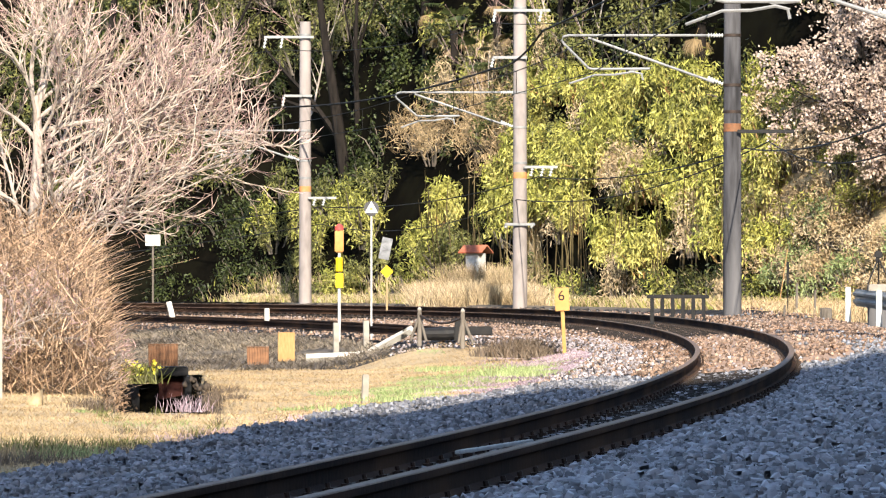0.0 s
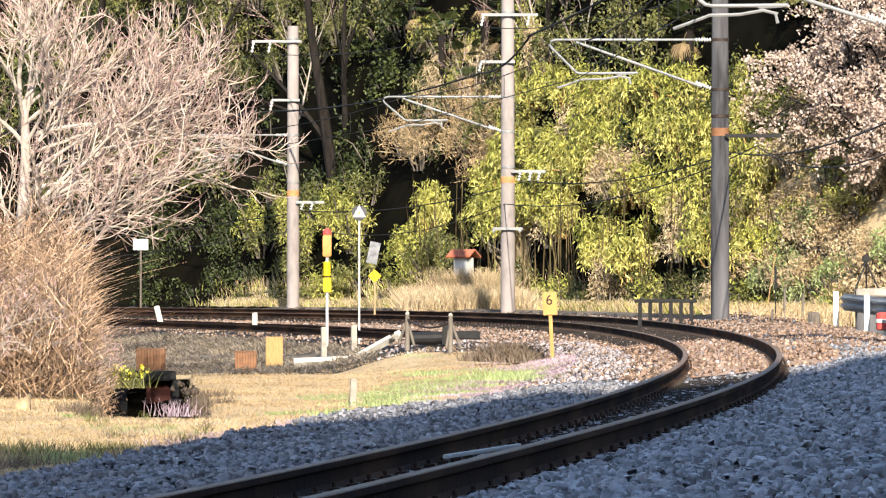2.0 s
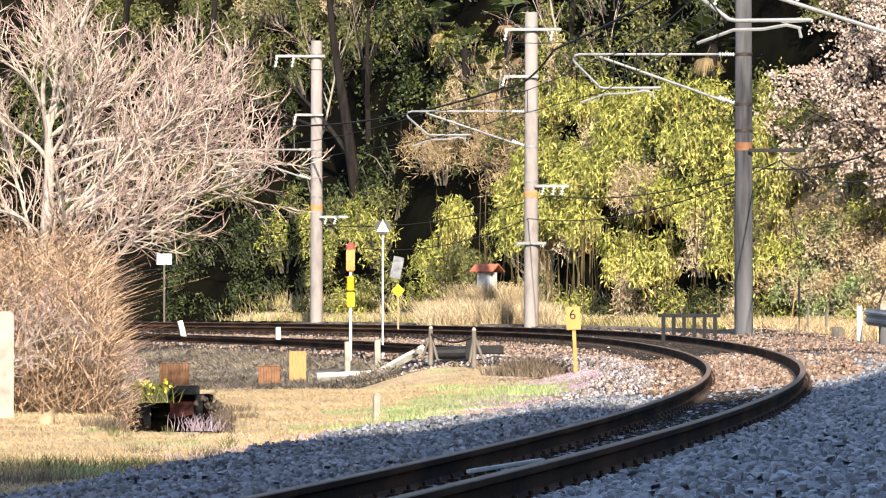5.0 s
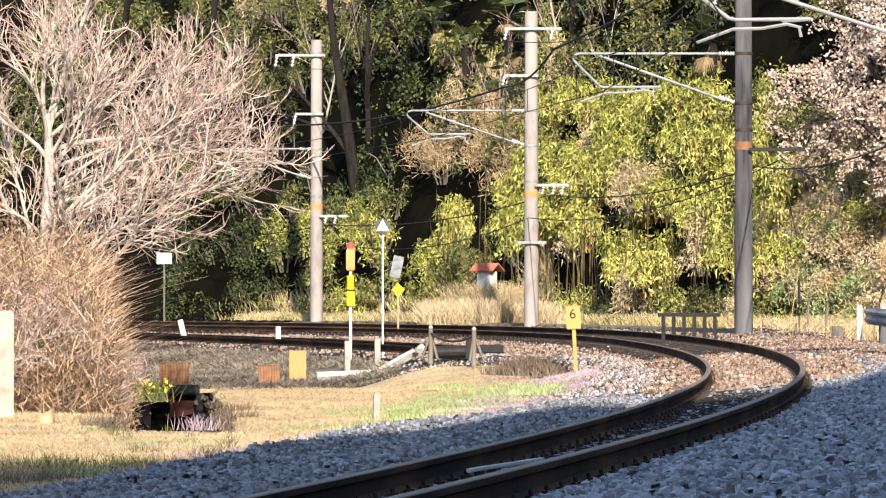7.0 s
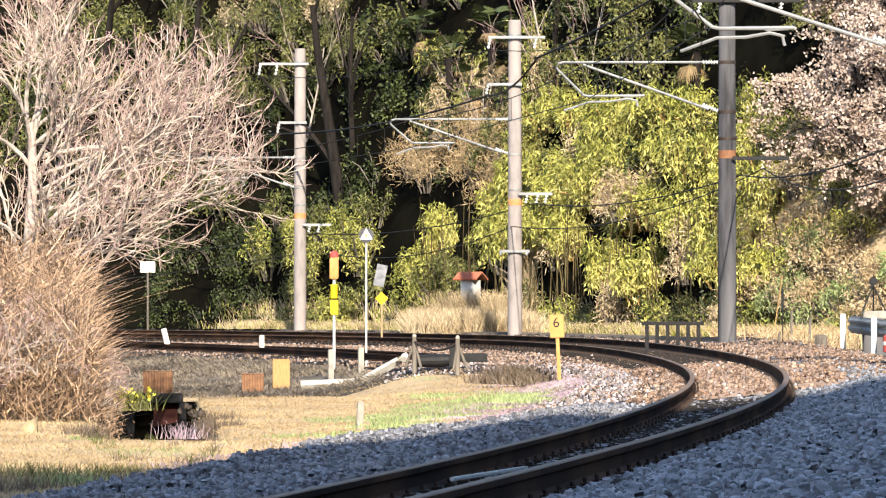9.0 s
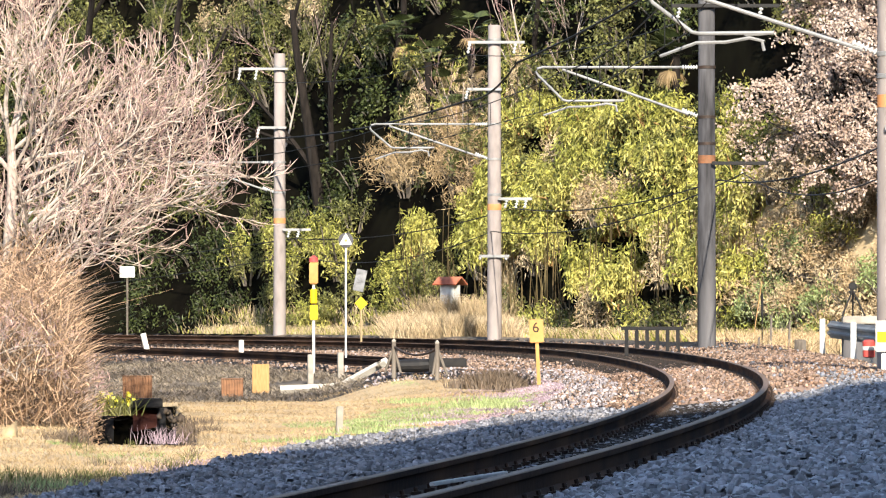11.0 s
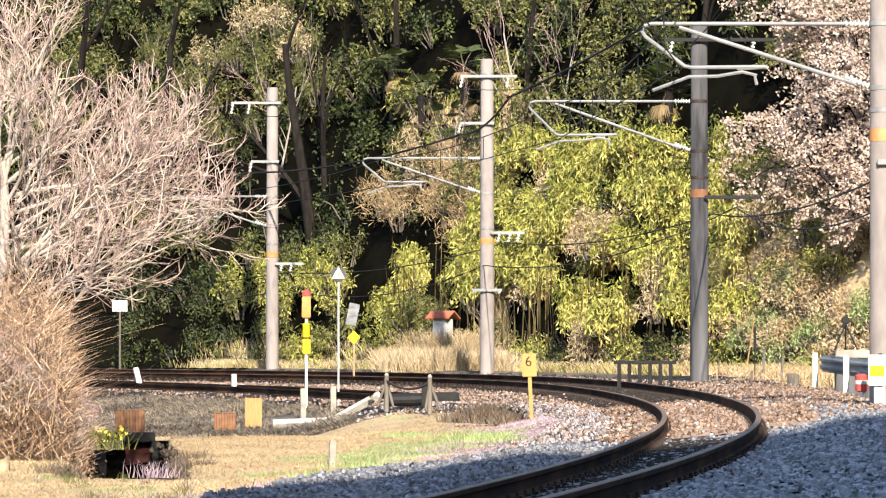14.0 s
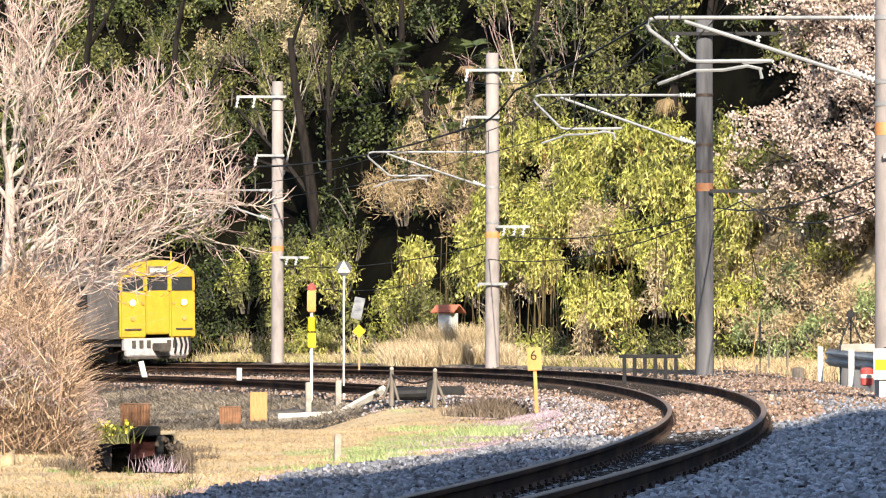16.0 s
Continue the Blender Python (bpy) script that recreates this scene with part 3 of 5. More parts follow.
def mast(x, y, base, top, r, mat, band, arms, reach, hi, lo, heading, label):
    """A concrete mast with a cantilever whose tube leaves at height hi and whose strut meets the mast at lo."""
    ob = thing("catenary_mast", label, "utility pole", "masts along the line", pose(x, y, base, 0, 0, heading))
    H = top - base
    b = Build().lathe([(r * 1.06, -0.5), (r * 1.04, 0), (r * 0.9, H - 0.02), (r * 0.86, H)], sides=20)
    part("pole", b, mat, ob, smooth=True)
    for z in (hi, lo, band + 0.35, H - 0.42):
        k = r * (1.04 - 0.14 * z / H) + 0.012
        part("clamp", Build().lathe([(k - 0.012, z - 0.035), (k, z - 0.03), (k, z + 0.03), (k - 0.012, z + 0.035)], sides=20), M["steel"] if mat is M["concrete"] else M["iron"], ob, smooth=True)
    k = r * (1.04 - 0.14 * band / H) + 0.006
    part("paint_band", Build().lathe([(k - 0.004, band - 0.09), (k, band - 0.088), (k, band + 0.088), (k - 0.004, band + 0.09)], sides=20), M["orange"] if mat is M["concrete"] else M["darkband"], ob, "faded orange painted band", smooth=True)
    # cantilever: runs to -x
    br = thing("bracket", "", "")
    br.parent = ob
    for key in list(br.keys()):
        del br[key]
    t = 0.029
    drop = (hi - lo) * 0.66
    x0, x1, x2 = -r, -reach + 0.12, -reach + 0.62
    part("top_tube", Build().tube([(x0 - 0.25, 0, hi), (x1 + 0.05, 0, hi), (x1 - 0.06, 0, hi - 0.03), (x1 - 0.1, 0, hi - 0.1), (x1 - 0.05, 0, hi - 0.18), (x2, 0, hi - drop), (x2 + 0.1, 0, hi - drop - 0.02), (-reach * 0.48, 0, hi - drop - 0.01)], t, 8), M["steel"], br, smooth=True)
    part("strut", Build().tube([(x0 - 0.2, 0, lo + 0.06), (-reach * 0.84, 0, hi - 0.05)], t * 1.05, 8), M["steel"], br, smooth=True)
    part("steady_arm", Build().tube([(-reach * 0.52, 0, hi - drop - 0.26), (-reach * 0.53, 0, hi - drop - 0.12), (-reach * 0.58, 0, hi - drop - 0.08), (-reach * 0.68, 0, hi - drop - 0.14), (-reach * 0.8, 0, hi - drop - 0.15), (-reach * 0.95, 0, hi - drop - 0.34)], 0.026, 6), M["steel"], br, smooth=True)
    part("drop_bracket", Build().tube([(-reach * 0.5, 0, hi - drop - 0.02), (-reach * 0.6, 0, hi - drop - 0.05), (-reach * 0.52, 0, hi - drop - 0.13)], 0.022, 6), M["steel"], br)
    for z0, z1 in ((hi, hi), (lo + 0.02, lo + 0.09)):
        b = Build()
        insulator(b, (x0, 0, z0), (x0 - 0.36, 0, z1 + (0.08 if z0 != hi else 0)), 6, 0.05, 0)
        part("insulator", b, M["porcelain"], br, "white ribbed porcelain insulator", smooth=True)
    # cross-arms: rows of height, from, to, places of the insulators, how they lean
    for z, a, c, ins, drp in arms:
        arm = part("cross_arm", Build().box(a, c, -r - 0.09, -r - 0.03, z - 0.04, z + 0.04, chamfer=0.008), M["steel"] if mat is M["concrete"] else M["black"], ob)
        for u in ins:
            b = Build()
            insulator(b, (u, -r - 0.06, z - 0.04), (u - 0.06, -r - 0.06, z - drp), 3, 0.05, 0)
            part("insulator", b, M["porcelain"], arm, "white porcelain insulator", smooth=True)
    return ob


mast(-4.39, 180.0, 0.0, 9.05, 0.195, M["concrete"], 3.72, [(8.55, -1.3, 0.28, (-1.25, -0.72), 0.38), (6.68, -0.68, 0.22, (-0.66,), 0.36), (3.43, 0.1, 1.0, (0.32, 0.62), 0.26)], 3.4, 5.58, 4.62, 0, "pale grey concrete catenary mast with an orange band")
mast(2.18, 160.0, 0.0, 8.95, 0.2, M["concrete"], 3.79, [(8.45, -0.75, 0.85, (-0.7, 0.6), 0.34), (7.12, -0.78, 0.2, (-0.76,), 0.3), (4.02, 0.1, 1.06, (0.35, 0.65, 0.9), 0.28), (2.40, -0.44, 0.42, (-0.38, 0.36), 0.1)], 3.55, 6.14, 5.15, 0, "pale concrete catenary mast standing beside the bend")
mast(6.40, 125.0, 0.0, 8.0, 0.2, M["grimy"], 4.21, [(7.6, -0.8, 1.6, (-0.6, 1.2), 0.3), (4.12, 0.1, 1.35, (), 0.2)], 3.8, 6.25, 5.15, 0, "dark streaked concrete catenary mast with an orange band")
mast(6.62, 79.0, -0.2, 9.2, 0.19, M["concrete"], 4.0, [(3.62, -0.1, 0.6, (0.2, 0.4), 0.25)], 3.4, 5.56, 4.66, 0, "tall pale concrete catenary mast beside the lane")
MASTS = ((-4.39, 180.0), (2.18, 160.0), (6.40, 125.0), (6.62, 79.0), (2.0, 30.0))


def wire(name, pts, r, label, sag=0.0, mat=None):
    b = Build()
    for p, q in zip(pts[:-1], pts[1:]):
        t = np.linspace(0, 1, 14)[:, None]
        v = np.array(p) * (1 - t) + np.array(q) * t
        v[:, 2] -= sag * 4 * t[:, 0] * (1 - t[:, 0])
        b.tube(v, r, 5)
    return tagged(part(name, b, mat or M["cable"]), label, "cable")


CX = [(-22.0, 210.0, 5.2), (-4.39 - 2.85, 180.0, 4.85), (2.18 - 2.9, 160.0, 5.35), (6.40 - 3.1, 125.0, 5.42), (6.62 - 2.85, 79.0, 4.75), (0.0, 34.0, 4.8), (-5.0, 0.0, 4.9)]
wire("contact_wire", CX, 0.011, "thin dark copper contact wire above the track")
wire("messenger_wire", [(x, y, z + 0.78) for x, y, z in CX], 0.012, "dark stranded messenger wire above the track", 0.25)
for (xa, ya, za), (xb, yb, zb) in zip(CX[:-2], CX[1:-1]):
    for k in range(1, 8):
        t = k / 8
        x, y, z = xa + (xb - xa) * t, ya + (yb - ya) * t, za + (zb - za) * t
        tagged(part("dropper", Build().tube([(x, y, z), (x, y, z + 0.78 - t * (1 - t))], 0.008, 4), M["cable"]), "thin wire dropper of the overhead line", "cable", "droppers of the overhead line")
wire("feeder_cable", [(-30, 215, 6.0), (-5.05, 180, 6.33), (1.42, 159.8, 6.8), (2.6, 148, 7.35), (8.0, 118, 9.6)], 0.03, "thick black feeder cable strung between the masts", 0.25)
wire("feeder_cable", [(-30, 215, 7.8), (-5.1, 179.8, 8.15), (1.5, 159.8, 8.1), (6.0, 124.8, 7.3), (6.9, 79, 9.0)], 0.012, "thin dark power wire high on the masts", 0.3)
wire("signal_cable", [(-26, 214, 1.6), (-3.9, 179.8, 3.15), (2.7, 159.8, 3.75), (6.7, 124.8, 3.75), (6.95, 79, 3.4)], 0.016, "black sagging signal cable on the masts", 0.3)
wire("signal_cable", [(-26, 214, 1.2), (-3.9, 179.8, 2.6), (2.1, 159.7, 3.1), (7.2, 124.8, 3.9), (7.0, 79, 3.0)], 0.014, "second black signal cable lower on the masts", 0.5)


# ---- the wayside ----
def ribbon_post(name, x, y, z0, z1, w, mat, label, category="post", group="", dp=None, cham=0.01, tilt=0):
    ob = part(name, Build().box(-w / 2, w / 2, -(dp or w) / 2, (dp or w) / 2, 0, z1 - z0, chamfer=cham), mat)
    ob.matrix_basis = pose(x, y, z0, 0, tilt, 12)
    return tagged(ob, label, category, group)


def text_mesh(body, size, mat, parent, m, name="lettering"):
    cu = bpy.data.curves.new(name, "FONT")
    cu.body, cu.size, cu.extrude, cu.align_x, cu.align_y = body, size, 0.002, "CENTER", "CENTER"
    ob = new(name + "_source", cu)
    me = bpy.data.meshes.new_from_object(ob)
    me.name = name
    bpy.data.objects.remove(ob)
    me.materials.append(mat)
    o = new(name, me)
    o.parent, o.matrix_basis = parent, m
    return o


# crossing warning lamp: an orange case with a red cap over two yellow plates on a white pole
lamp = thing("warning_lamp", "orange warning lamp with red cap on a white pole", "signal", at=pose(-2.13, 116, -0.82))
part("pole", Build().tube([(0, 0, -0.1), (0, 0, 2.75)], 0.03, 10), M["white"], lamp, smooth=True)
part("lamp_case", Build().box(-0.09, 0.09, -0.09, 0.09, 2.23, 2.68, chamfer=0.02), M["amber"], lamp, "faded orange lamp case")
part("cap", Build().lathe([(0.095, 2.68), (0.09, 2.76), (0.05, 2.8), (0.01, 2.82)], sides=14), M["red"], lamp, "red domed cap", smooth=True)
part("plate", Build().box(-0.06, 0.06, -0.07, -0.05, 1.82, 2.13, chamfer=0.008).tube([(0, -0.06, 1.84), (0, -0.06, 2.1)], 0.075, 10), M["yellow"], lamp, "yellow plate")
part("plate", Build().box(-0.075, 0.085, -0.07, -0.05, 1.5, 1.8, chamfer=0.008), M["yellow"], lamp, "yellow plate")
# triangular reflector on a thin post
tri = thing("triangle_marker", "white triangle on a round dark plate on a post", "sign", at=pose(-1.47, 116, -0.92))
part("post", Build().tube([(0, 0, -0.1), (0, 0, 3.1)], 0.02, 8), M["white"], tri, smooth=True)
b = Build().tube([(0, -0.04, 3.23), (0, -0.02, 3.23)], 0.155, 20)
part("plate", b, M["grimy"], tri, "dark round plate")
b = Build().add([(-0.135, -0.05, 3.14), (0.135, -0.05, 3.14), (0, -0.05, 3.385), (-0.135, -0.042, 3.14), (0.135, -0.042, 3.14), (0, -0.042, 3.385)], [(0, 1, 2), (5, 4, 3), (0, 3, 4, 1), (1, 4, 5, 2), (2, 5, 3, 0)])
part("triangle", b, M["white"], tri, "white triangle")
part("mark", Build().box(-0.028, 0.028, -0.058, -0.05, 3.2, 3.25), M["amber"], tri)
# yellow diamond marker
dia = thing("diamond_marker", "yellow diamond plate on a low post by the track", "sign", at=pose(-1.62, 163, -0.1))
part("post", Build().tube([(0, 0, 0), (0, 0, 1.05)], 0.03, 8), M["dry"], dia)
part("plate", Build().box(-0.135, 0.135, -0.05, -0.035, -0.135, 0.135, chamfer=0.006).turn(pose(0, 0, 1.17, 0, 45, 0)), M["yellow"], dia, "yellow diamond plate")
# tilted grey board hung in the bushes
bd = thing("notice_board", "grey weathered board hanging tilted among bushes", "sign", at=pose(-1.8, 170.5, 1.45, 0, 12, 0))
part("board", Build().box(-0.16, 0.16, -0.02, 0.02, 0, 0.66, chamfer=0.008), M["boardgrey"], bd)
# small white sign under the tree
ws = thing("white_sign", "small white sign board on a thin post", "sign", at=pose(-9.6, 187, -0.2))
part("post", Build().tube([(0, 0, -0.1), (0, 0, 2.3)], 0.035, 8), M["oldwood"], ws)
part("board", Build().box(-0.25, 0.25, -0.06, -0.04, 2.15, 2.52, chamfer=0.012), M["white"], ws)
# number marker beside the bend
mk = thing("number_marker", "amber plate numbered six on a leaning yellow post", "sign", at=pose(2.05, 95, -0.5, 0, -2.8, 0))
part("post", Build().box(-0.03, 0.03, -0.025, 0.025, -0.2, 0.9, chamfer=0.006), M["amber"], mk)
part("plate", Build().box(-0.12, 0.12, -0.06, -0.03, 0.83, 1.22, chamfer=0.01), M["amber"], mk, "faded amber plate")
text_mesh("6", 0.24, M["black"], mk, pose(-0.01, -0.063, 1.08, 90, 0, 0))
# concrete stakes along the siding and in the field
ribbon_post("boundary_stake", -6.8, 142.2, -0.15, 0.3, 0.13, M["kerbstone"], "white concrete stake between the tracks", group="boundary stakes", tilt=-14)
ribbon_post("boundary_stake", -4.1, 131.5, -0.15, 0.18, 0.11, M["kerbstone"], "short white concrete stake by the siding", group="boundary stakes")
ribbon_post("boundary_stake", -0.94, 67.5, -0.75, -0.27, 0.075, M["pale"], "pale concrete stake standing in the field", group="boundary stakes", tilt=2)
ribbon_post("concrete_post", -2.14, 113, -0.85, -0.01, 0.11, M["pale"], "square concrete post beside the kerb", group="kerb posts")
ribbon_post("concrete_post", -1.54, 113, -0.85, 0.03, 0.11, M["pale"], "square concrete post beside the kerb", group="kerb posts")
ribbon_post("timber_board", -3.12, 112.5, -0.78, -0.2, 0.34, M["timber"], "upright fresh yellow timber panel", "board", dp=0.05)
ribbon_post("white_pillar", -6.03, 75, -0.85, 0.69, 0.34, M["pale"], "broad white painted pillar at the brush", "pillar", dp=0.25, cham=0.03)


def grille(x, y, z, w, h, label, missing=()):
    ob = thing("rusty_grille", label, "grille", "rusty grilles", pose(x, y, z, -8, 0, 8))
    part("frame", Build().tube([(-w / 2, 0, 0), (-w / 2, 0, h), (w / 2, 0, h), (w / 2, 0, 0)], 0.015, 6), M["rust"], ob)
    n = int(w / 0.05)
    for i in range(1, n):
        if i not in missing:
            u = -w / 2 + w * i / n
            part("bar", Build().tube([(u, 0, 0), (u + 0.005, 0.01, h * 0.5), (u, 0, h)], 0.012, 5), M["rust"], ob)
    part("sheet", Build().box(-w / 2, w / 2, 0.02, 0.03, 0.02, h * 0.96), M["rust"], ob, "rusty backing sheet")


grille(-5.0, 101.0, -0.72, 0.52, 0.42, "rusty steel grille above the drain mouth")
grille(-3.6, 110.0, -0.82, 0.42, 0.36, "rusty steel grille leaning in the bank")
# drain mouth
dm = thing("drain_culvert", "dark concrete culvert mouth, inside blackened as shade, red inner panel", "culvert", at=pose(-4.9, 99.2, -1.62, 0, 0, 8))
part("lintel", Build().box(-0.62, 0.42, -0.15, 0.35, 0.78, 0.95, chamfer=0.02), M["black"], dm)
# black walls put the shade of the culvert's inside into the colour
part("side_wall", Build().box(-0.66, -0.44, -0.15, 0.35, -0.1, 0.78, chamfer=0.02), M["black"], dm)
part("side_wall", Build().box(0.34, 0.46, -0.3, 0.35, -0.1, 0.78, chamfer=0.02), M["black"], dm)
part("back_panel", Build().box(-0.08, 0.34, 0.1, 0.15, 0.36, 0.74, chamfer=0.01), M["brick"], dm, "dull red panel")
part("back_wall", Build().box(-0.5, 0.4, 0.3, 0.36, -0.1, 0.78), M["black"], dm)
# kerb beside the siding
kb = Build()
for (xa, ya, za), (xb, yb, zb) in zip(((-2.7, 111.5, -0.70), (-1.75, 111.5, -0.66), (-1.5, 111.2, -0.62)), ((-1.75, 111.5, -0.66), (-1.5, 111.2, -0.62), (-0.6, 110.5, -0.12))):
    kb.tube([(xa, ya, za), (xb, yb, zb)], 0.085, 4)
tagged(part("kerb", kb, M["kerbstone"]), "pale concrete kerb rising beside the siding", "kerb")


# buffer: two braced timber stands with a chain and a log
def stand(x, y, z, legs, label):
    ob = thing("timber_stand", label, "stand", "stands with chain", pose(x, y, z))
    part("post", Build().tube([(0, 0, -0.1), (0, 0, 0.52), (0, 0, 0.6)], [0.05, 0.045, 0.035], 9), M["oldwood"], ob)
    part("cap", Build().lathe([(0.035, 0.58), (0.045, 0.61), (0.015, 0.65)], sides=9), M["pale"], ob)
    for u in legs:
        part("leg", Build().tube([(u, -0.05, 0), (0, 0, 0.5)], 0.026, 6), M["oldwood"], ob)


stand(-0.45, 108, -0.32, (-0.17, 0.13), "dark braced timber stand holding a chain")
stand(0.37, 106, -0.34, (-0.08, 0.19), "pale braced timber stand holding a chain")
t = np.linspace(0, 1, 16)
tagged(part("chain", Build().tube(np.stack([-0.45 + 0.82 * t, 108 - 2 * t, 0.18 - 0.28 * 4 * t * (1 - t) * 0.5 - 0.03 * t], 1), 0.022, 6), M["iron"]), "sagging dark iron chain between two stands", "chain")
tagged(part("log", Build().tube([(-0.42, 108.6, -0.2), (0.05, 108.7, -0.19), (0.26, 108.7, -0.18)], [0.12, 0.13, 0.12], 12), M["black"]), "old dark sleeper log lying at the track end", "log")
tagged(part("buffer_block", Build().box(0.22, 0.42, 108.5, 108.9, -0.35, 0.1, chamfer=0.03), M["black"]), "black iron buffer block at the track end", "buffer")
tagged(part("log", Build().box(0.4, 0.95, 109.0, 109.25, -0.22, -0.05, chamfer=0.02), M["black"]), "old timber lying at the track end", "log")
tagged(part("iron_scrap", Build().tube([(-2.1, 117.5, -0.62), (-1.9, 117.5, -0.5), (-1.75, 117.4, -0.66)], 0.05, 6).tube([(-1.95, 117.4, -0.3), (-1.8, 117.4, -0.66)], 0.03, 6), M["black"]), "black bent scrap iron on the bank", "scrap")
# steel bar between the near rails
x, y, h = on_line(19.2)
tagged(part("steel_bar", Build().box(-1.1, 1.1, -0.014, 0.014, -0.01, 0.012, chamfer=0.004), M["white"]), "long bright steel bar lying between the rails", "bar").matrix_basis = pose(0.298, 32.0, -0.075, 0, 0, 78.5)

# hut with a red roof
hut = thing("hillside_shrine", "tiny white hut with a red gable roof", "hut", at=pose(1.0, 172.6, 0.72, 0, 0, -32))
part("body", Build().box(-0.24, 0.24, -0.2, 0.2, 0.35, 0.92, chamfer=0.01), M["white"], hut)
part("plinth", Build().box(-0.22, 0.22, -0.19, 0.19, -1.0, 0.36, chamfer=0.02), M["pale"], hut)
for sgn in (-1, 1):
    part("roof", Build().box(-0.42, 0.42, -0.43, 0.0, -0.02, 0.025, chamfer=0.008).turn(pose(0, 0, 1.16, 0, 0, 0 if sgn < 0 else 180) @ pose(0, 0, 0, 33, 0, 0)), M["tile"], hut, "red roof slope")

# low dark fence by the bushes
fc = thing("low_fence", "low dark wooden fence beside the bushes", "fence", at=pose(5.07, 122, 0.08, 0, 0, -10))
part("top_rail", Build().box(-0.68, 0.68, -0.04, 0.04, 0.36, 0.44, chamfer=0.01), M["black"], fc)
for i in range(6):
    u = -0.56 + i * 0.224
    part("post", Build().box(u - 0.04, u + 0.04, -0.03, 0.03, -0.2, 0.36, chamfer=0.008), M["black"], fc)

# guard rail of the lane
gr = thing("guard_rail", "white posts with a dented steel guard beam", "guard rail", at=pose(0, 0, 0))
posts = ((8.28, 115.5, 0.70), (8.45, 109.5, 0.64), (8.6, 105.0, 0.60))
for x, y, z in posts:
    part("post", Build().box(x - 0.055, x + 0.055, y - 0.06, y + 0.06, -0.5, z, chamfer=0.012), M["white"], gr, "white painted post")
wave_beam = ((0.0, 0.0), (-0.02, -0.04), (-0.07, -0.08), (-0.07, -0.12), (-0.02, -0.155), (-0.02, -0.195), (-0.07, -0.23), (-0.07, -0.27), (-0.02, -0.31), (0.0, -0.35))
b = Build()
for (xa, ya, za), (xb, yb, zb) in zip(((8.3, 115.4, 0.66), (8.47, 109.4, 0.6), (8.62, 104.9, 0.56)), ((8.47, 109.4, 0.6), (8.62, 104.9, 0.56), (8.9, 98, 0.48))):
    k = len(wave_beam)
    for t in (0.0, 0.012):
        b.add([(x + u + 0.14 + t, y + 0.05, z + w) for x, y, z in ((xa, ya, za), (xb, yb, zb)) for u, w in wave_beam], [(i, i + 1, k + i + 1, k + i) for i in range(k - 1)])
part("beam", b, M["steel"], gr, "dented galvanized wave beam")
# tripod beyond the guard rail
tp = thing("tripod", "black tripod with a small head beyond the rail", "tripod", at=pose(8.7, 112.9, 0.76, 0, 0, 0) @ Matrix.Diagonal((1.1, 1.1, 1.15, 1)))
for u, w in ((-0.2, -0.1), (0.22, -0.05), (0.02, 0.2)):
    part("leg", Build().tube([(u, w, 0), (0, 0, 0.45)], 0.016, 6), M["black"], tp)
part("head", Build().box(-0.07, 0.07, -0.05, 0.05, 0.45, 0.58, chamfer=0.02).tube([(-0.04, 0, 0.4), (0, 0, 0.46)], 0.035, 8), M["black"], tp)
tagged(part("white_ledge", Build().box(8.5, 9.7, 112.8, 113.2, 0.6, 0.76, chamfer=0.02), M["pale"]), "low white wall behind the guard rail", "wall").data.update()
tagged(part("white_ledge", Build().box(8.5, 9.7, 112.85, 113.15, -0.4, 0.6), M["grimy"]), "dark footing of the low white wall", "wall")
# red barrel on a stake
rb = thing("red_drum", "red drum with a white band on a stake", "marker", at=pose(8.47, 106, -0.3))
part("drum", Build().lathe([(0.06, 0.28), (0.115, 0.3), (0.12, 0.58), (0.08, 0.62)], sides=14), M["red"], rb, smooth=True)
part("band", Build().lathe([(0.118, 0.42), (0.124, 0.425), (0.124, 0.49), (0.118, 0.495)], sides=14), M["white"], rb)
part("stake", Build().tube([(0.06, 0, -0.3), (0.05, 0, 0.3)], 0.018, 6), M["white"], rb)
# lane-side plate with a yellow field beside the near mast
pl = thing("roadside_plate", "white plate with a yellow field on a dark post", "sign", at=pose(6.46, 78.3, -0.25))
part("post", Build().tube([(0.06, 0.03, -0.3), (0.06, 0.03, 1.0)], 0.03, 8), M["iron"], pl)
part("plate", Build().box(-0.11, 0.13, -0.02, 0.0, 0.55, 0.98, chamfer=0.008), M["white"], pl)
part("field", Build().box(-0.09, 0.11, -0.026, -0.02, 0.68, 0.83), M["yellow"], pl, "yellow field")
part("lower_plate", Build().box(-0.03, 0.12, -0.02, 0.0, 0.27, 0.53, chamfer=0.008), M["white"], pl)
# dark stakes and a stump by the lane
for x, y, z, hgt in ((8.0, 128, 0, 0.75), (8.35, 127, 0, 0.62), (7.3, 121, 0, 0.3)):
    tagged(part("stake", Build().tube([(x, y, z - 0.3), (x + 0.02, y, z + hgt)], [0.035, 0.025], 7), M["oldwood"]), "dark wooden stake beside the lane", "stake", "stakes by the lane")
tagged(part("stump", Build().lathe([(0.14, -0.3), (0.13, 0.2), (0.12, 0.24), (0.02, 0.25)], 8.2, 121, 11), M["oldwood"]), "short dark stump beside the lane", "stump")
tagged(part("yellow_guy", Build().tube([(8.25, 139, 0.1), (8.6, 141, 1.6)], 0.011, 6), M["timber"]), "slanting yellow guy-wire guard in grass", "guy wire")
tagged(part("black_pole", Build().tube([(7.75, 127, -0.2), (7.75, 127, 1.2)], [0.012, 0.012], 6).tube([(7.75, 127, 0.75), (7.75, 127, 1.25)], 0.028, 6), M["black"]), "thin pole with a black sleeve by the lane", "pole")
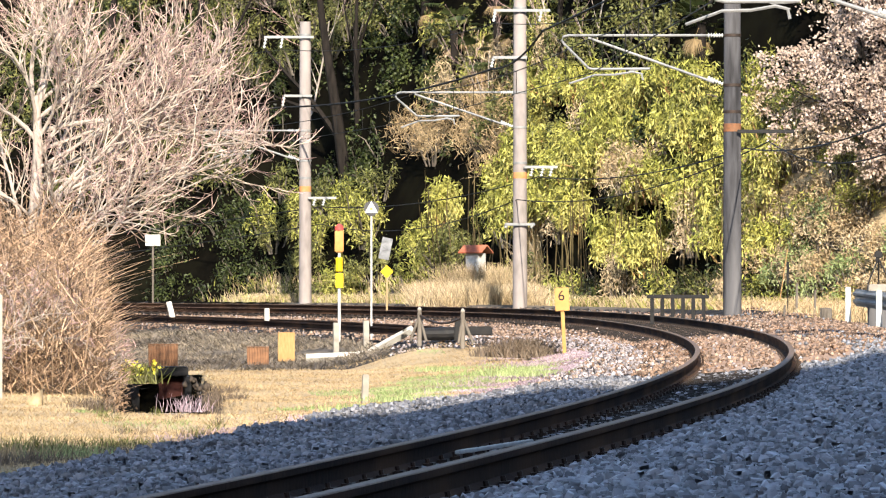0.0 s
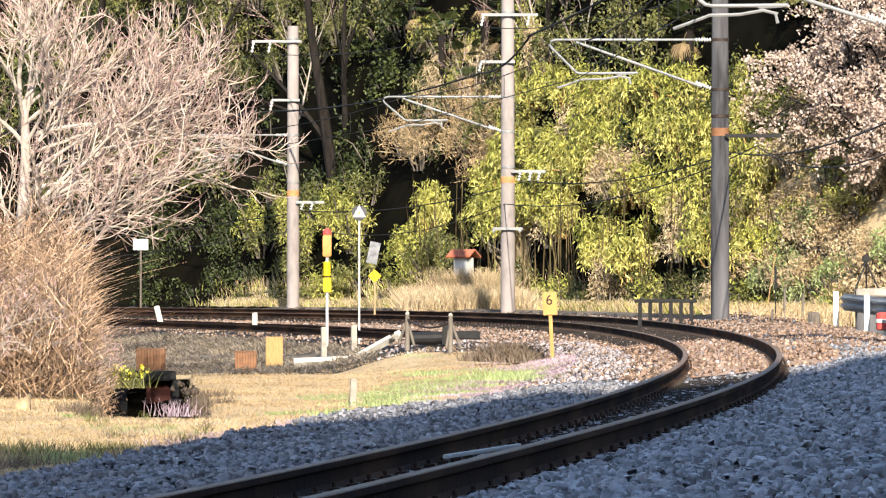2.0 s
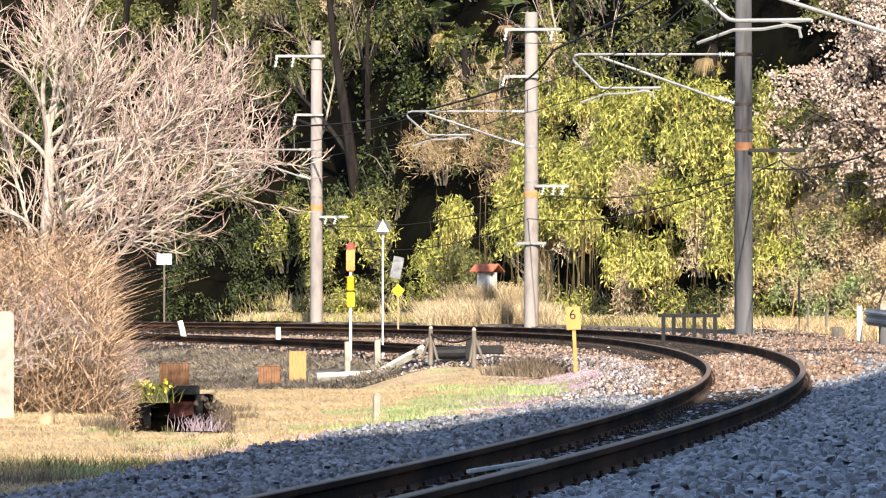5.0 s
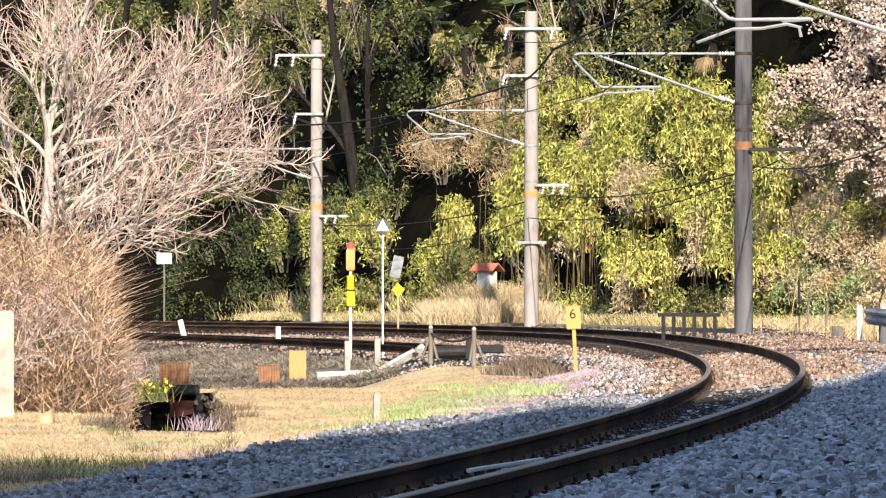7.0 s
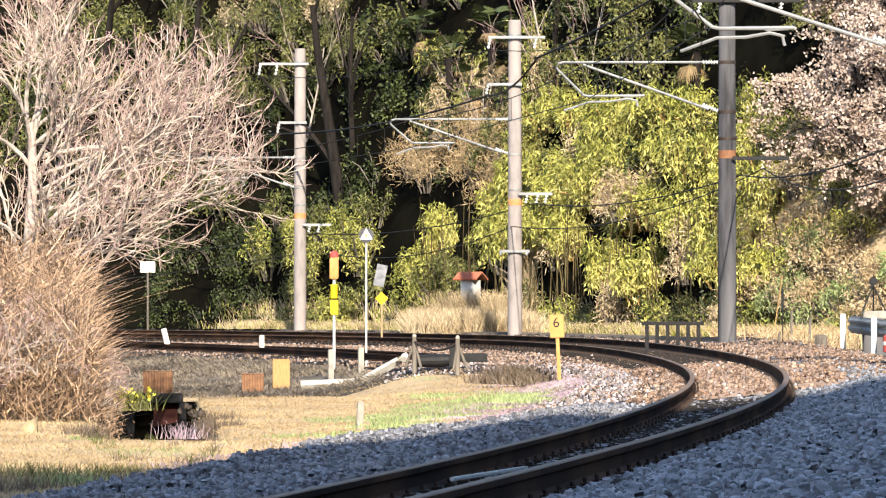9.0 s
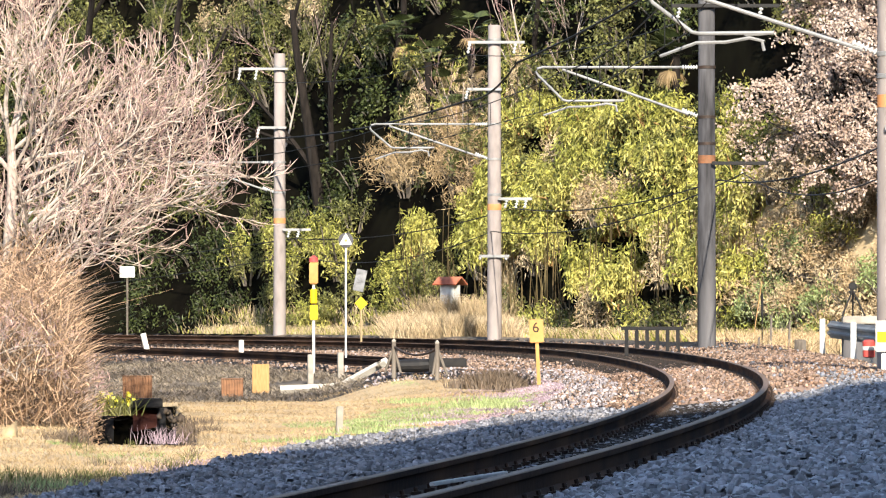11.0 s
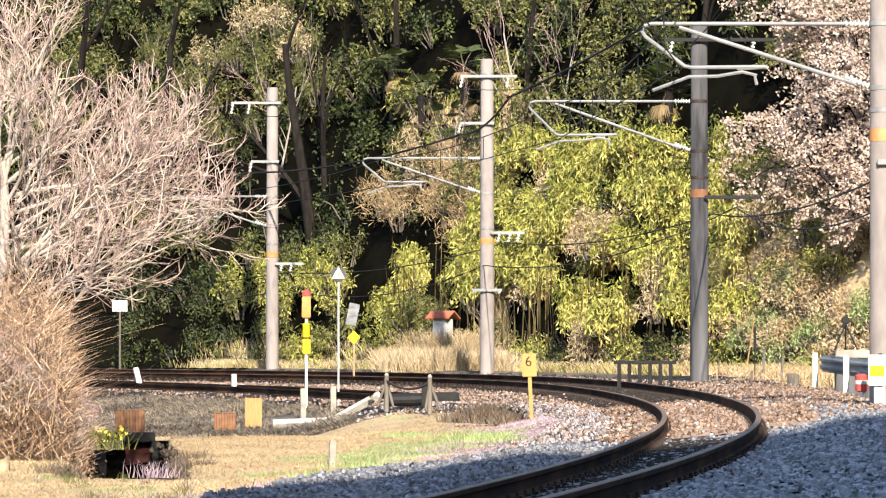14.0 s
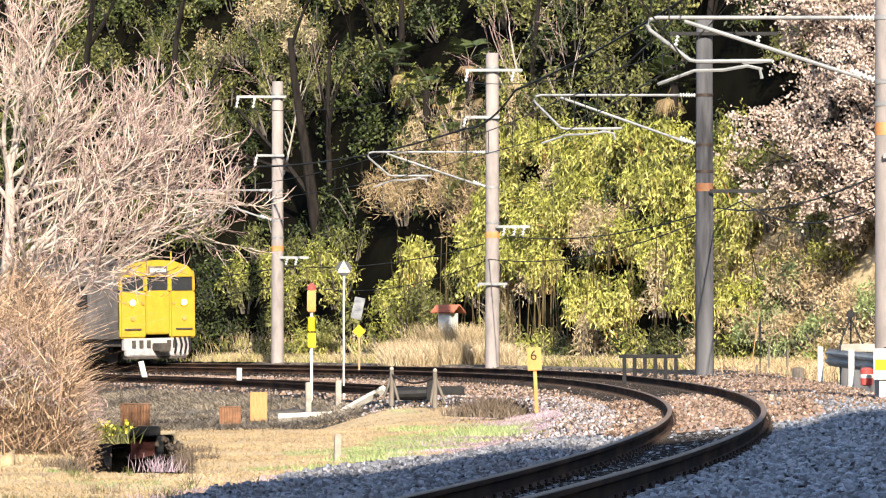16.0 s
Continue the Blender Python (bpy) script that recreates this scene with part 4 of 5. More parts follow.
# roof of a shed at the brush
sd = thing("shed", "small shed with a pink-red roof behind the brush", "shed", at=pose(-9.2, 97, -0.7))
part("wall", Build().box(-1.3, 1.2, -0.5, 0.9, 0, 1.55), M["oldwood"], sd)
part("roof", Build().box(-1.5, 1.42, -0.75, 0.9, -0.03, 0.03).turn(pose(0, 0, 1.8, 16, 0, 0)), M["tile"], sd, "faded red roof")
part("ridge", Build().tube([(-1.5, 0.78, 2.08), (1.42, 0.78, 2.08)], 0.05, 8), M["white"], sd)


# ---- the train ----
def bogie(parent, y):
    b = part("bogie", Build().box(-1.0, -0.8, y - 1.5, y + 1.5, 0.42, 0.62, chamfer=0.03).box(0.8, 1.0, y - 1.5, y + 1.5, 0.42, 0.62, chamfer=0.03).box(-0.9, 0.9, y - 0.2, y + 0.2, 0.4, 0.7), M["under"], parent)
    for u in (-1.05, 1.05):
        for x in (-0.56, 0.56):
            w = Build().tube([(-0.06, 0, 0), (0.06, 0, 0)], 0.43, 24)
            o = part("wheel", w, M["iron"], b)
            o.matrix_basis = pose(x, y + u, 0.43)


def coach():
    """A four-door commuter coach, 20 m long, its cab at y = 0, facing -y; origin at rail level under the cab."""
    ob = thing("train_coach", "yellow commuter train coach with twin headlights", "train", "coaches of the train")
    W, L = 1.4, 19.6
    # body shell with a cambered roof
    prof = [(-W + 0.05, 1.0), (-W, 1.35), (-W, 2.9), (-W + 0.08, 3.2), (-W + 0.35, 3.48), (-0.6, 3.62), (0, 3.66), (0.6, 3.62), (W - 0.35, 3.48), (W - 0.08, 3.2), (W, 2.9), (W, 1.35), (W - 0.05, 1.0)]
    b = Build()
    n = len(prof)
    for k, y in enumerate((0.12, L)):
        b.v.append(np.array([(x, y, z) for x, z in prof]))
    b.n = 2 * n
    # side faces get the grey that paints their shade, not the yellow
    for j in range(n - 1):
        b.f.append((j, n + j, n + j + 1, j + 1))
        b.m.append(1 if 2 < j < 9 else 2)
    b.f += [tuple(range(n, 2 * n))[::-1], (0, n - 1, 2 * n - 1, n)]
    b.m += [0, 0]
    part("body", b, [M["coach"], M["coachroof"], M["coachshade"]], ob)
    # front: lower panels, door, upper band, with the windows set back
    part("front_panel", Build().box(-1.39, -0.45, -0.02, 0.14, 1.02, 2.62, chamfer=0.05), M["coach"], ob)
    part("front_panel", Build().box(0.45, 1.39, -0.02, 0.14, 1.02, 2.62, chamfer=0.05), M["coach"], ob)
    part("front_door", Build().box(-0.43, 0.43, -0.005, 0.14, 1.15, 2.62, chamfer=0.03), M["coach"], ob)
    up = Build()
    top = [(-1.36, 3.08), (-1.33, 3.25), (-1.1, 3.45), (-0.6, 3.61), (0, 3.65), (0.6, 3.61), (1.1, 3.45), (1.33, 3.25), (1.36, 3.08)]
    up.add([(x, -0.02, z) for x, z in top] + [(x, 0.14, z) for x, z in top], [tuple(range(9))[::-1], tuple(range(9, 18))] + [(i, i + 1, i + 10, i + 9) for i in range(8)] + [(8, 0, 9, 17)])
    part("front_brow", up, M["coach"], ob)
    for x0, x1 in ((-1.38, -1.3), (-0.52, -0.38), (0.38, 0.52), (1.3, 1.38)):
        part("pillar", Build().box(x0, x1, -0.015, 0.14, 2.6, 3.1, chamfer=0.015), M["coach"], ob)
    for x0, x1 in ((-1.3, -0.52), (-0.38, 0.38), (0.52, 1.3)):
        part("windscreen", Build().box(x0, x1, 0.03, 0.05, 2.6, 3.1), glass, ob)
    part("destination_box", Build().box(-0.36, 0.34, -0.05, -0.02, 3.16, 3.44, chamfer=0.02), M["oldwood"], ob)
    part("destination_sign", Build().box(-0.3, 0.28, -0.06, -0.05, 3.24, 3.36), M["white"], ob, "pale destination sign")
    for x in (-0.95, 0.95):
        part("headlight", Build().tube([(x, -0.07, 2.22), (x, -0.02, 2.22)], 0.095, 18), lampglass, ob, "lit round headlight")
        part("lamp_ring", Build().tube([(x, -0.05, 2.22), (x, -0.01, 2.22)], 0.15, 18), M["coach"], ob)
        part("marker_lamp", Build().tube([(x, -0.06, 1.68), (x, -0.02, 1.68)], 0.075, 14), M["amber"], ob)
        part("step_bar", Build().box(x - 0.3, x + 0.3, -0.07, -0.02, 1.3, 1.35), M["under"], ob)
        part("small_lamp", Build().tube([(x * 0.6, -0.06, 2.18), (x * 0.6, -0.02, 2.18)], 0.05, 10), M["amber"], ob)
    part("skirt", Build().box(-1.22, 1.12, -0.05, 0.1, 0.42, 0.66, chamfer=0.03).box(-1.25, 1.15, 0.0, 0.2, 0.6, 1.02, chamfer=0.03), M["coachgrey"], ob, "grimy pale grey snow skirt")
    part("coupler", Build().box(-0.22, 0.22, -0.45, 0.1, 0.55, 0.85, chamfer=0.04), M["under"], ob)
    for x in (-0.9, -0.62, -0.35, 0.4, 0.62):
        part("hose_panel", Build().box(x - 0.08, x + 0.06, -0.04, 0.0, 0.68, 0.95, chamfer=0.01), M["under"], ob)
    for x in (0.58, 0.78, 0.95, 1.1):
        part("hose", Build().tube([(x, -0.05, 1.05), (x + 0.02, -0.14, 0.8), (x - 0.02, -0.1, 0.5)], 0.04, 6), M["black"], ob)
    part("bottom_rail", Build().box(-1.15, 1.05, -0.02, 0.25, 0.32, 0.42), M["under"], ob)
    part("roof_horn", Build().tube([(0.68, 0.3, 3.6), (0.68, 0.3, 3.95)], 0.03, 6), M["coach"], ob)
    part("underframe", Build().box(-1.2, 1.2, 0.4, L - 0.3, 0.75, 1.04).box(-1.0, 1.0, 7, 12.5, 0.3, 0.8, chamfer=0.03), M["under"], ob)
    for y in (3.0, L - 3.0):
        bogie(ob, y)
    # doors and windows along both sides
    for sx in (-1, 1):
        for y in (1.9, 6.6, 11.4, 16.2):
            part("side_door", Build().box(sx * 1.405 - 0.01, sx * 1.405 + 0.01, y, y + 1.3, 1.1, 2.95, chamfer=0.004), M["coachshade"], ob, "sliding door, grey as if in shade")
            part("door_window", Build().box(sx * 1.418 - 0.008, sx * 1.418 + 0.008, y + 0.2, y + 1.1, 2.0, 2.8), glass, ob)
        for y in (3.4, 8.1, 12.9):
            part("side_window", Build().box(sx * 1.405 - 0.01, sx * 1.405 + 0.01, y + 0.1, y + 2.9, 1.95, 2.85), glass, ob)
    for y in (4, 9, 14):
        part("roof_unit", Build().box(-0.7, 0.7, y, y + 2.2, 3.6, 3.9, chamfer=0.06), M["coachroof"], ob)
    for o in ob.children:
        if not o.name.startswith("bogie"):
            o.data.transform(Matrix.Translation((0, 0, -0.10)) @ Matrix.Diagonal((1, 1, 0.955, 1)))
    return ob


front_coach = coach()
rear_coach = copy_thing(front_coach, pose(0, 0, 0))
TRAIN_SPEED, TRAIN_ARC = 7.35, 169.0


def coach_pose(a):
    """The coach with its cab at arc a; it comes towards the camera, so its tail lies further along the line."""
    xf, yf, _ = on_line(a)
    xr, yr, _ = on_line(a + 19.6)
    h = math.degrees(math.atan2(yr - yf, xr - xf)) - 90
    return pose(xf, yf, 0.0, 0, 0, h) @ pose(0, 0, 0, 0, -0.9, 0)


def motions():
    times = np.arange(0, 16.01, 0.5)
    walk(front_coach, [(float(t), coach_pose(TRAIN_ARC + TRAIN_SPEED * (16 - t))) for t in times])
    walk(rear_coach, [(float(t), coach_pose(TRAIN_ARC + 20.1 + TRAIN_SPEED * (16 - t))) for t in times])


# ---- stones of the track bed ----
def spread(n, x0, x1, y0, y1):
    return rng.uniform(x0, x1, n), rng.uniform(y0, y1, n)


def bed_stones():
    y = 19.5 + 43 * rng.uniform(0, 1, 165000) ** 1.05
    x = rng.uniform(-1, 1, len(y)) * (0.092 * y + 0.2)
    d, a = lateral(x, y)
    keep = (d < bed_edge(y) + 0.45 * wave(x, y, 1.1, 3.0)) & (d > -right_edge(y) - 0.25)
    keep &= rng.uniform(size=len(d)) < np.where(np.abs(d) < 0.62, 0.42, np.where(d < 0, 0.72, 0.62))
    keep &= np.abs(np.abs(d) - GAUGE / 2) > 0.09
    x, y, d = x[keep], y[keep], d[keep]
    z = height(x, y) + rng.uniform(-0.012, 0.055, len(x))  * np.where(np.abs(d) < 0.7, 0.4, 1.0) + 0.05 * step01(1.0, 1.4, np.abs(d))
    p = np.stack([x, y, z], 1)
    # shoulder stones take the lit copy, to look brighter than the left side
    side = d < -0.6
    tagged(new("near_ballast", blocks("near_ballast", p[~side], 0.038, M["ballast"])), "loose angular grey ballast stones", "gravel", kind="stuff")
    tagged(new("fresh_ballast", blocks("fresh_ballast", p[side], 0.037, M["litstone"])), "pale blue-grey lit copy of the ballast on the shoulder", "gravel", kind="stuff")
    y = np.sqrt(rng.uniform(62 ** 2, 186 ** 2, 110000))
    x = rng.uniform(-0.092, 0.092, len(y)) * y
    d, a = lateral(x, y)
    e = x - siding_x(y)
    keep = ((d < bed_edge(y) + 0.3 * wave(x, y, 1.1, 3.0)) & (d > -right_edge(y) - 0.1) & ((y < 128) | (d > -1.7))) | ((e > -0.25) & (d > 0) & (y > 107) & (d < 14))
    keep &= np.abs(np.abs(d) - GAUGE / 2) > 0.09
    keep &= (y < 114) | (rng.uniform(size=len(y)) < 0.55)
    keep &= ~((y < 96) & (d < 0.45) & (d > -1.5) & (rng.uniform(size=len(y)) < 0.55))
    x, y, d = x[keep], y[keep], d[keep]
    p = np.stack([x, y, height(x, y) + 0.012 + 0.03 * (d < -0.9)], 1)
    rust = rng.uniform(size=len(y)) < np.where(y > 112, 0.9, np.where(np.abs(d) < 1.3, 0.93, np.where(d < -1.0, 0.25 + 0.7 * step01(66, 84, y), 0.3)))
    side = (d < -0.6) & ~rust
    tagged(new("far_ballast", stones("far_ballast", p[~rust & ~side], 0.05, M["palestone"])), "pale ballast stones along the bend", "gravel", kind="stuff")
    tagged(new("fresh_ballast", stones("fresh_ballast", p[side], 0.048, M["litstone"])), "pale blue-grey lit copy of the ballast on the shoulder", "gravel", kind="stuff")
    tagged(new("brown_ballast", stones("brown_ballast", p[rust], 0.05, M["rusty"])), "brown rust-stained ballast along the bend", "gravel", kind="stuff")


bed_stones()


# ---- field plants ----
def field():
    y = rng.uniform(44, 112, 150000)
    x = rng.uniform(-0.095, 0.06, len(y)) * y - 0.6
    d, a = lateral(x, y)
    cx = np.interp(y, (66, 100), (-3.3, -4.95))
    drain = (np.abs(x - cx) < np.interp(y, (66, 100), (0.8, 0.6))) & (y > 67) & (y < 100)
    ok = (d > bed_edge(y) - 0.2 + 0.3 * wave(x, y, 0.8, 1.0)) & ~drain & (y < 109 + 0.8 * wave(x, y, 1.5, 2.0)) & ((y < 104) | (x < 0.6))
    x, y, d = x[ok], y[ok], d[ok]
    z = height(x, y) - 0.01
    g = wave(x * 1.0, y * 0.35, 0.9, 5.0) + 0.8 * wave(x, y * 0.4, 2.3, 2.0) * 0.5
    near_bed = step01(7.5, 3.0, d)
    green = (g + 1.15 * near_bed * step01(60, 68, y) * step01(100, 92, y) > 1.0) | ((y < 62) & (x < -2.6) & (g > 0.3) & (rng.uniform(size=len(y)) < 0.45))
    p = np.stack([x, y, z], 1)
    tagged(new("dry_grass", blades("dry_grass", p[~green], 0.04, 0.012, M["dry"], 0.9)), "short dry yellow winter grass", "grass", kind="stuff")
    tagged(new("green_grass", blades("green_grass", p[green], 0.05, 0.011, M["green"], 0.7)), "patches of fresh green grass in the field", "grass", kind="stuff")
    y = rng.uniform(52, 100, 26000)
    off = bed_edge(y) - 0.35 + np.abs(rng.normal(0, 0.6, len(y)))
    a = np.interp(y, LY[(LS > 0) & (LS < 150)], LS[(LS > 0) & (LS < 150)])
    x, y2, _ = on_line(a, off)
    p = np.stack([x, y2, height(x, y2)], 1)
    m = wave(x, y2 * 0.5, 1.4, 9.0) > -0.15
    tagged(new("low_weeds", blades("low_weeds", p[m], 0.05, 0.016, M["purple"], 0.7)), "low purplish weeds beside the ballast", "weeds", kind="stuff")
    # bank below the siding: sparse tufts
    y = rng.uniform(108.5, 175, 42000)
    e = rng.uniform(-5.5, -0.3, len(y))
    x = siding_x(y) + e
    keep = wave(x, y * 0.4, 1.3, 2.0) > -0.55
    p = np.stack([x, y, height(x, y)], 1)[keep]
    tagged(new("bank_grass", blades("bank_grass", p, 0.11, 0.024, M["bankgrass"], 1.3)), "sparse brown grass on the siding bank", "grass", kind="stuff")
    # tall tufts along the hill foot
    x = rng.uniform(-13, 13, 30000)
    y = toe(x) + rng.uniform(-3.8, 0.9, len(x))
    d, a = lateral(x, y)
    k = (d < -2.6) & (x > -6.6 + rng.normal(0, 0.5, len(x)))
    x, y = x[k], y[k]
    p = np.stack([x, y, height(x, y)], 1)
    half = rng.uniform(size=len(x)) < 0.3
    tagged(new("verge_grass", blades("verge_grass", p[~half], 0.38, 0.022, M["tan"], 0.4)), "tall dry grass along the foot of the hill", "grass", kind="stuff")
    tagged(new("verge_greens", blades("verge_greens", p[half], 0.35, 0.03, M["sasa"], 0.45)), "green plants along the foot of the hill", "grass", kind="stuff")
    # tall withered grass before the hut
    x, y = spread(11000, -0.9, 3.0, 166, 173.5)
    p = np.stack([x, y, height(x, y) - 0.05], 1)
    tagged(new("withered_grass", blades("withered_grass", p, 0.7, 0.024, M["tan"], 0.35)), "tall withered grass before the small hut", "grass", kind="stuff")
    # the lane-side bank beyond the guard rail
    x, y = spread(16000, 7.2, 14.5, 126, 150)
    k = y < toe(x) + 6
    p = np.stack([x[k], y[k], height(x[k], y[k])], 1)
    tagged(new("lane_grass", blades("lane_grass", p, 0.3, 0.028, M["dry"], 0.6)), "pale grass beyond the lane", "grass", kind="stuff")


field()


def clump(name, label, x, y, z, r, h, n, mat, size, category="plant", dry=None):
    f = np.concatenate([rng.normal(0, r, (n, 2)), np.zeros((n, 1))], 1)
    ob = tagged(new(name, blades(name, f, h, size, M[mat], 0.4)), label, category, kind="stuff")
    ob.matrix_basis = pose(x, y, z)
    if dry:
        c = f[: n // 3] + (0, 0, h * 0.7) + rng.normal(0, h * 0.2, (n // 3, 3))
        tagged(part("flower_spray", leaves("flower_spray", c, 0.07, 0.06, M[dry], 0, 1), None, ob, "yellow flowers"), kind="stuff")
    return ob


for x, y, r, h, n in ((1.5, 82, 0.45, 0.09, 1400), (0.1, 91, 0.25, 0.08, 500), (-0.5, 62.5, 0.35, 0.07, 1200), (1.6, 77, 0.6, 0.07, 1500), (-2.95, 73, 0.14, 0.13, 200), (-0.1, 66, 0.4, 0.07, 1300), (0.6, 71, 0.4, 0.07, 1200)):
    clump("grass_tuft", "bright green grass tuft in the dry field", x, y, float(height(np.array([x]), np.array([y]))[0]) - 0.02, r, h, n, "green", 0.014)
for x, y, r, h, n, mat in ((-3.85, 52, 0.32, 0.16, 420, "olive"), (-3.3, 50.5, 0.25, 0.13, 260, "green"), (-3.6, 48, 0.3, 0.14, 300, "darkstalk"), (-1.15, 58, 0.25, 0.1, 160, "darkstalk"), (-3.0, 53, 0.25, 0.12, 240, "olive"), (-3.9, 50, 0.3, 0.2, 200, "dry"), (-2.6, 51, 0.3, 0.1, 200, "darkstalk")):
    clump("weed_tuft", "green and brown weeds at the shaded field edge", x, y, float(height(np.array([x]), np.array([y]))[0]) - 0.02, r, h, n, mat, 0.008)
for x, y, r, n in ((0.95, 171.3, 0.35, 700), (1.5, 171.0, 0.4, 700), (0.4, 171.6, 0.35, 600), (2.0, 170.5, 0.4, 600)):
    clump("straw_tussock", "tall straw-coloured tussock below the small hut", x, y, 0.0, r, 1.15, n, "tan", 0.02)
for k in range(16):
    y = rng.uniform(50, 66)
    x = rng.uniform(-0.07, -0.035) * y
    clump("field_weed", "small dark dead weed in the dry field", x, y, float(height(np.array([x]), np.array([y]))[0]) - 0.01, 0.05, rng.uniform(0.08, 0.17), 26, "darkstalk" if k % 3 else "olive", 0.007)
clump("dry_weed", "grey dead weed stalks at the drain", -3.15, 70, -0.78, 0.13, 0.2, 70, "purple", 0.009)
clump("flower_bush", "yellow flowering bush above the drain", -5.0, 90, -0.8, 0.17, 0.3, 420, "olive", 0.02, "bush", "flower")
for x, y, r, h, n in ((1.35, 97, 0.24, 0.3, 900), (1.6, 96, 0.2, 0.2, 500), (1.0, 98, 0.2, 0.2, 400)):
    clump("rubbish_heap", "heap of dark cut stalks on the bank", x, y, -0.48, r, h, n, "darkstalk", 0.02)
for x, y, h in ((-2.85, 75, 0.2), (-3.05, 79, 0.22), (-4.35, 70, 0.25)):
    clump("dead_shrub", "dark ragged dead stalks at the drain edge", x, y, -0.85, 0.14, h, 260, "darkstalk", 0.012)
for k in range(34):
    t = rng.uniform(0, 1)
    y = 69 + 26 * t
    x = np.interp(y, (66, 100), (-3.3, -4.95)) + np.interp(y, (66, 100), (0.74, 0.55)) + rng.normal(0, 0.08)
    clod = tagged(part("earth_clod", stones("earth_clod", np.zeros((1, 3)), rng.uniform(0.07, 0.15), M["clod"]), None), "dark crumbling earth clod at the drain edge", "earth", "earth clods at the drain")
    clod.matrix_basis = pose(x, y, -0.8 + rng.uniform(-0.16, 0.03))
tagged(part("drain_slab", Build().box(-3.95, -3.0, 66.2, 66.9, -0.95, -0.72, chamfer=0.02), M["pale"]), "pale broken concrete slab at the drain", "slab")
tagged(part("boulder", stones("boulder", np.array([(0, 0, 0.06)]), 0.34, M["soil"]), None), "tan broken block of earth at the brush", "stone").matrix_basis = pose(-5.1, 71, -0.75)


# ---- brush, trees and hillside ----
def branch_tree(segs, start, way, length, radius, level, levels, split, curl, up, open_=0.55):
    """Adds (level, points, radii) of a limb and of its branches."""
    n = 6
    p, d = np.array(start, float), unit(np.array(way, float))
    pts = [p]
    bow = rng.normal(0, curl, 3) * 0.6
    for i in range(n):
        d = unit(d + bow + rng.normal(0, curl, 3) * 0.6 + np.array((0, 0, up)))
        p = p + d * length / n
        pts.append(p)
    taper = np.linspace(1, 0.4, n + 1) * radius
    segs.append((level, np.array(pts), taper))
    if level >= levels:
        return
    m = split[level]
    for k in range(m):
        t = min(0.999, 0.22 + 0.78 * (k + rng.uniform(0, 1)) / m)
        i = int(t * n)
        q = pts[i] + (pts[i + 1] - pts[i]) * (t * n - i)
        base = unit(pts[i + 1] - pts[i])
        off = rng.normal(size=3)
        off = unit(off - base * (off @ base))
        w = unit(base + off * rng.uniform(0.7, 1.3) * open_)
        branch_tree(segs, q, w, length * rng.uniform(0.5, 0.72) * (1.1 - 0.35 * t), max(taper[i] * rng.uniform(0.42, 0.6), 0.004), level + 1, levels, split, curl, up, open_)


def tree_parts(ob, segs, cut, thick, thin):
    big, small = Build(), Build()
    for lv, pts, r in segs:
        if lv < cut:
            big.tube(pts, r, 8 if lv == 0 else 4, cap=False)
        else:
            small.tube(pts, np.maximum(r, 0.0052), 3, cap=False)
    part("trunk", big, thick, ob, smooth=True)
    if small.n:
        tagged(part("twig_crown", small, thin, ob, "fine bare twigs"), kind="stuff")


def crown_limb(rows, start, way, length, radius, level, up, wander):
    """A limb that sags, then lifts its tip, with its branches: rows of (level, points, radii)."""
    n = (9, 7, 5, 4)[level]
    p, d = np.array(start, float), unit(np.array(way, float))
    pts, bow = [p], rng.normal(0, wander, 3) * 1.0
    for i in range(n):
        lift = up * (-0.5 if level == 0 and i < n * 0.4 else 1.0)
        d = unit(d + bow + rng.normal(0, wander, 3) + np.array((0, 0, lift)))
        p = p + d * length / n
        pts.append(p)
    taper = np.linspace(1, 0.35, n + 1) * radius
    rows.append((level, np.array(pts), taper))
    if level == 3:
        return
    m = (13, 6, 4)[level]
    for k in range(m):
        t = min(0.99, 0.2 + 0.8 * (k + rng.uniform(0, 1)) / m)
        i = int(t * n)
        q = pts[i] + (pts[i + 1] - pts[i]) * (t * n - i)
        base = unit(pts[i + 1] - pts[i])
        off = rng.normal(size=3)
        off = unit(off - base * (off @ base))
        least = (0.013, 0.0085, 0.0056)[level]
        crown_limb(rows, q, base + off * rng.uniform(0.45, 1.1), length * rng.uniform(0.32, 0.52) * (1.15 - 0.4 * t), max(taper[i] * rng.uniform(0.4, 0.6), least), level + 1, 0.085, min(0.1, wander * 1.1))


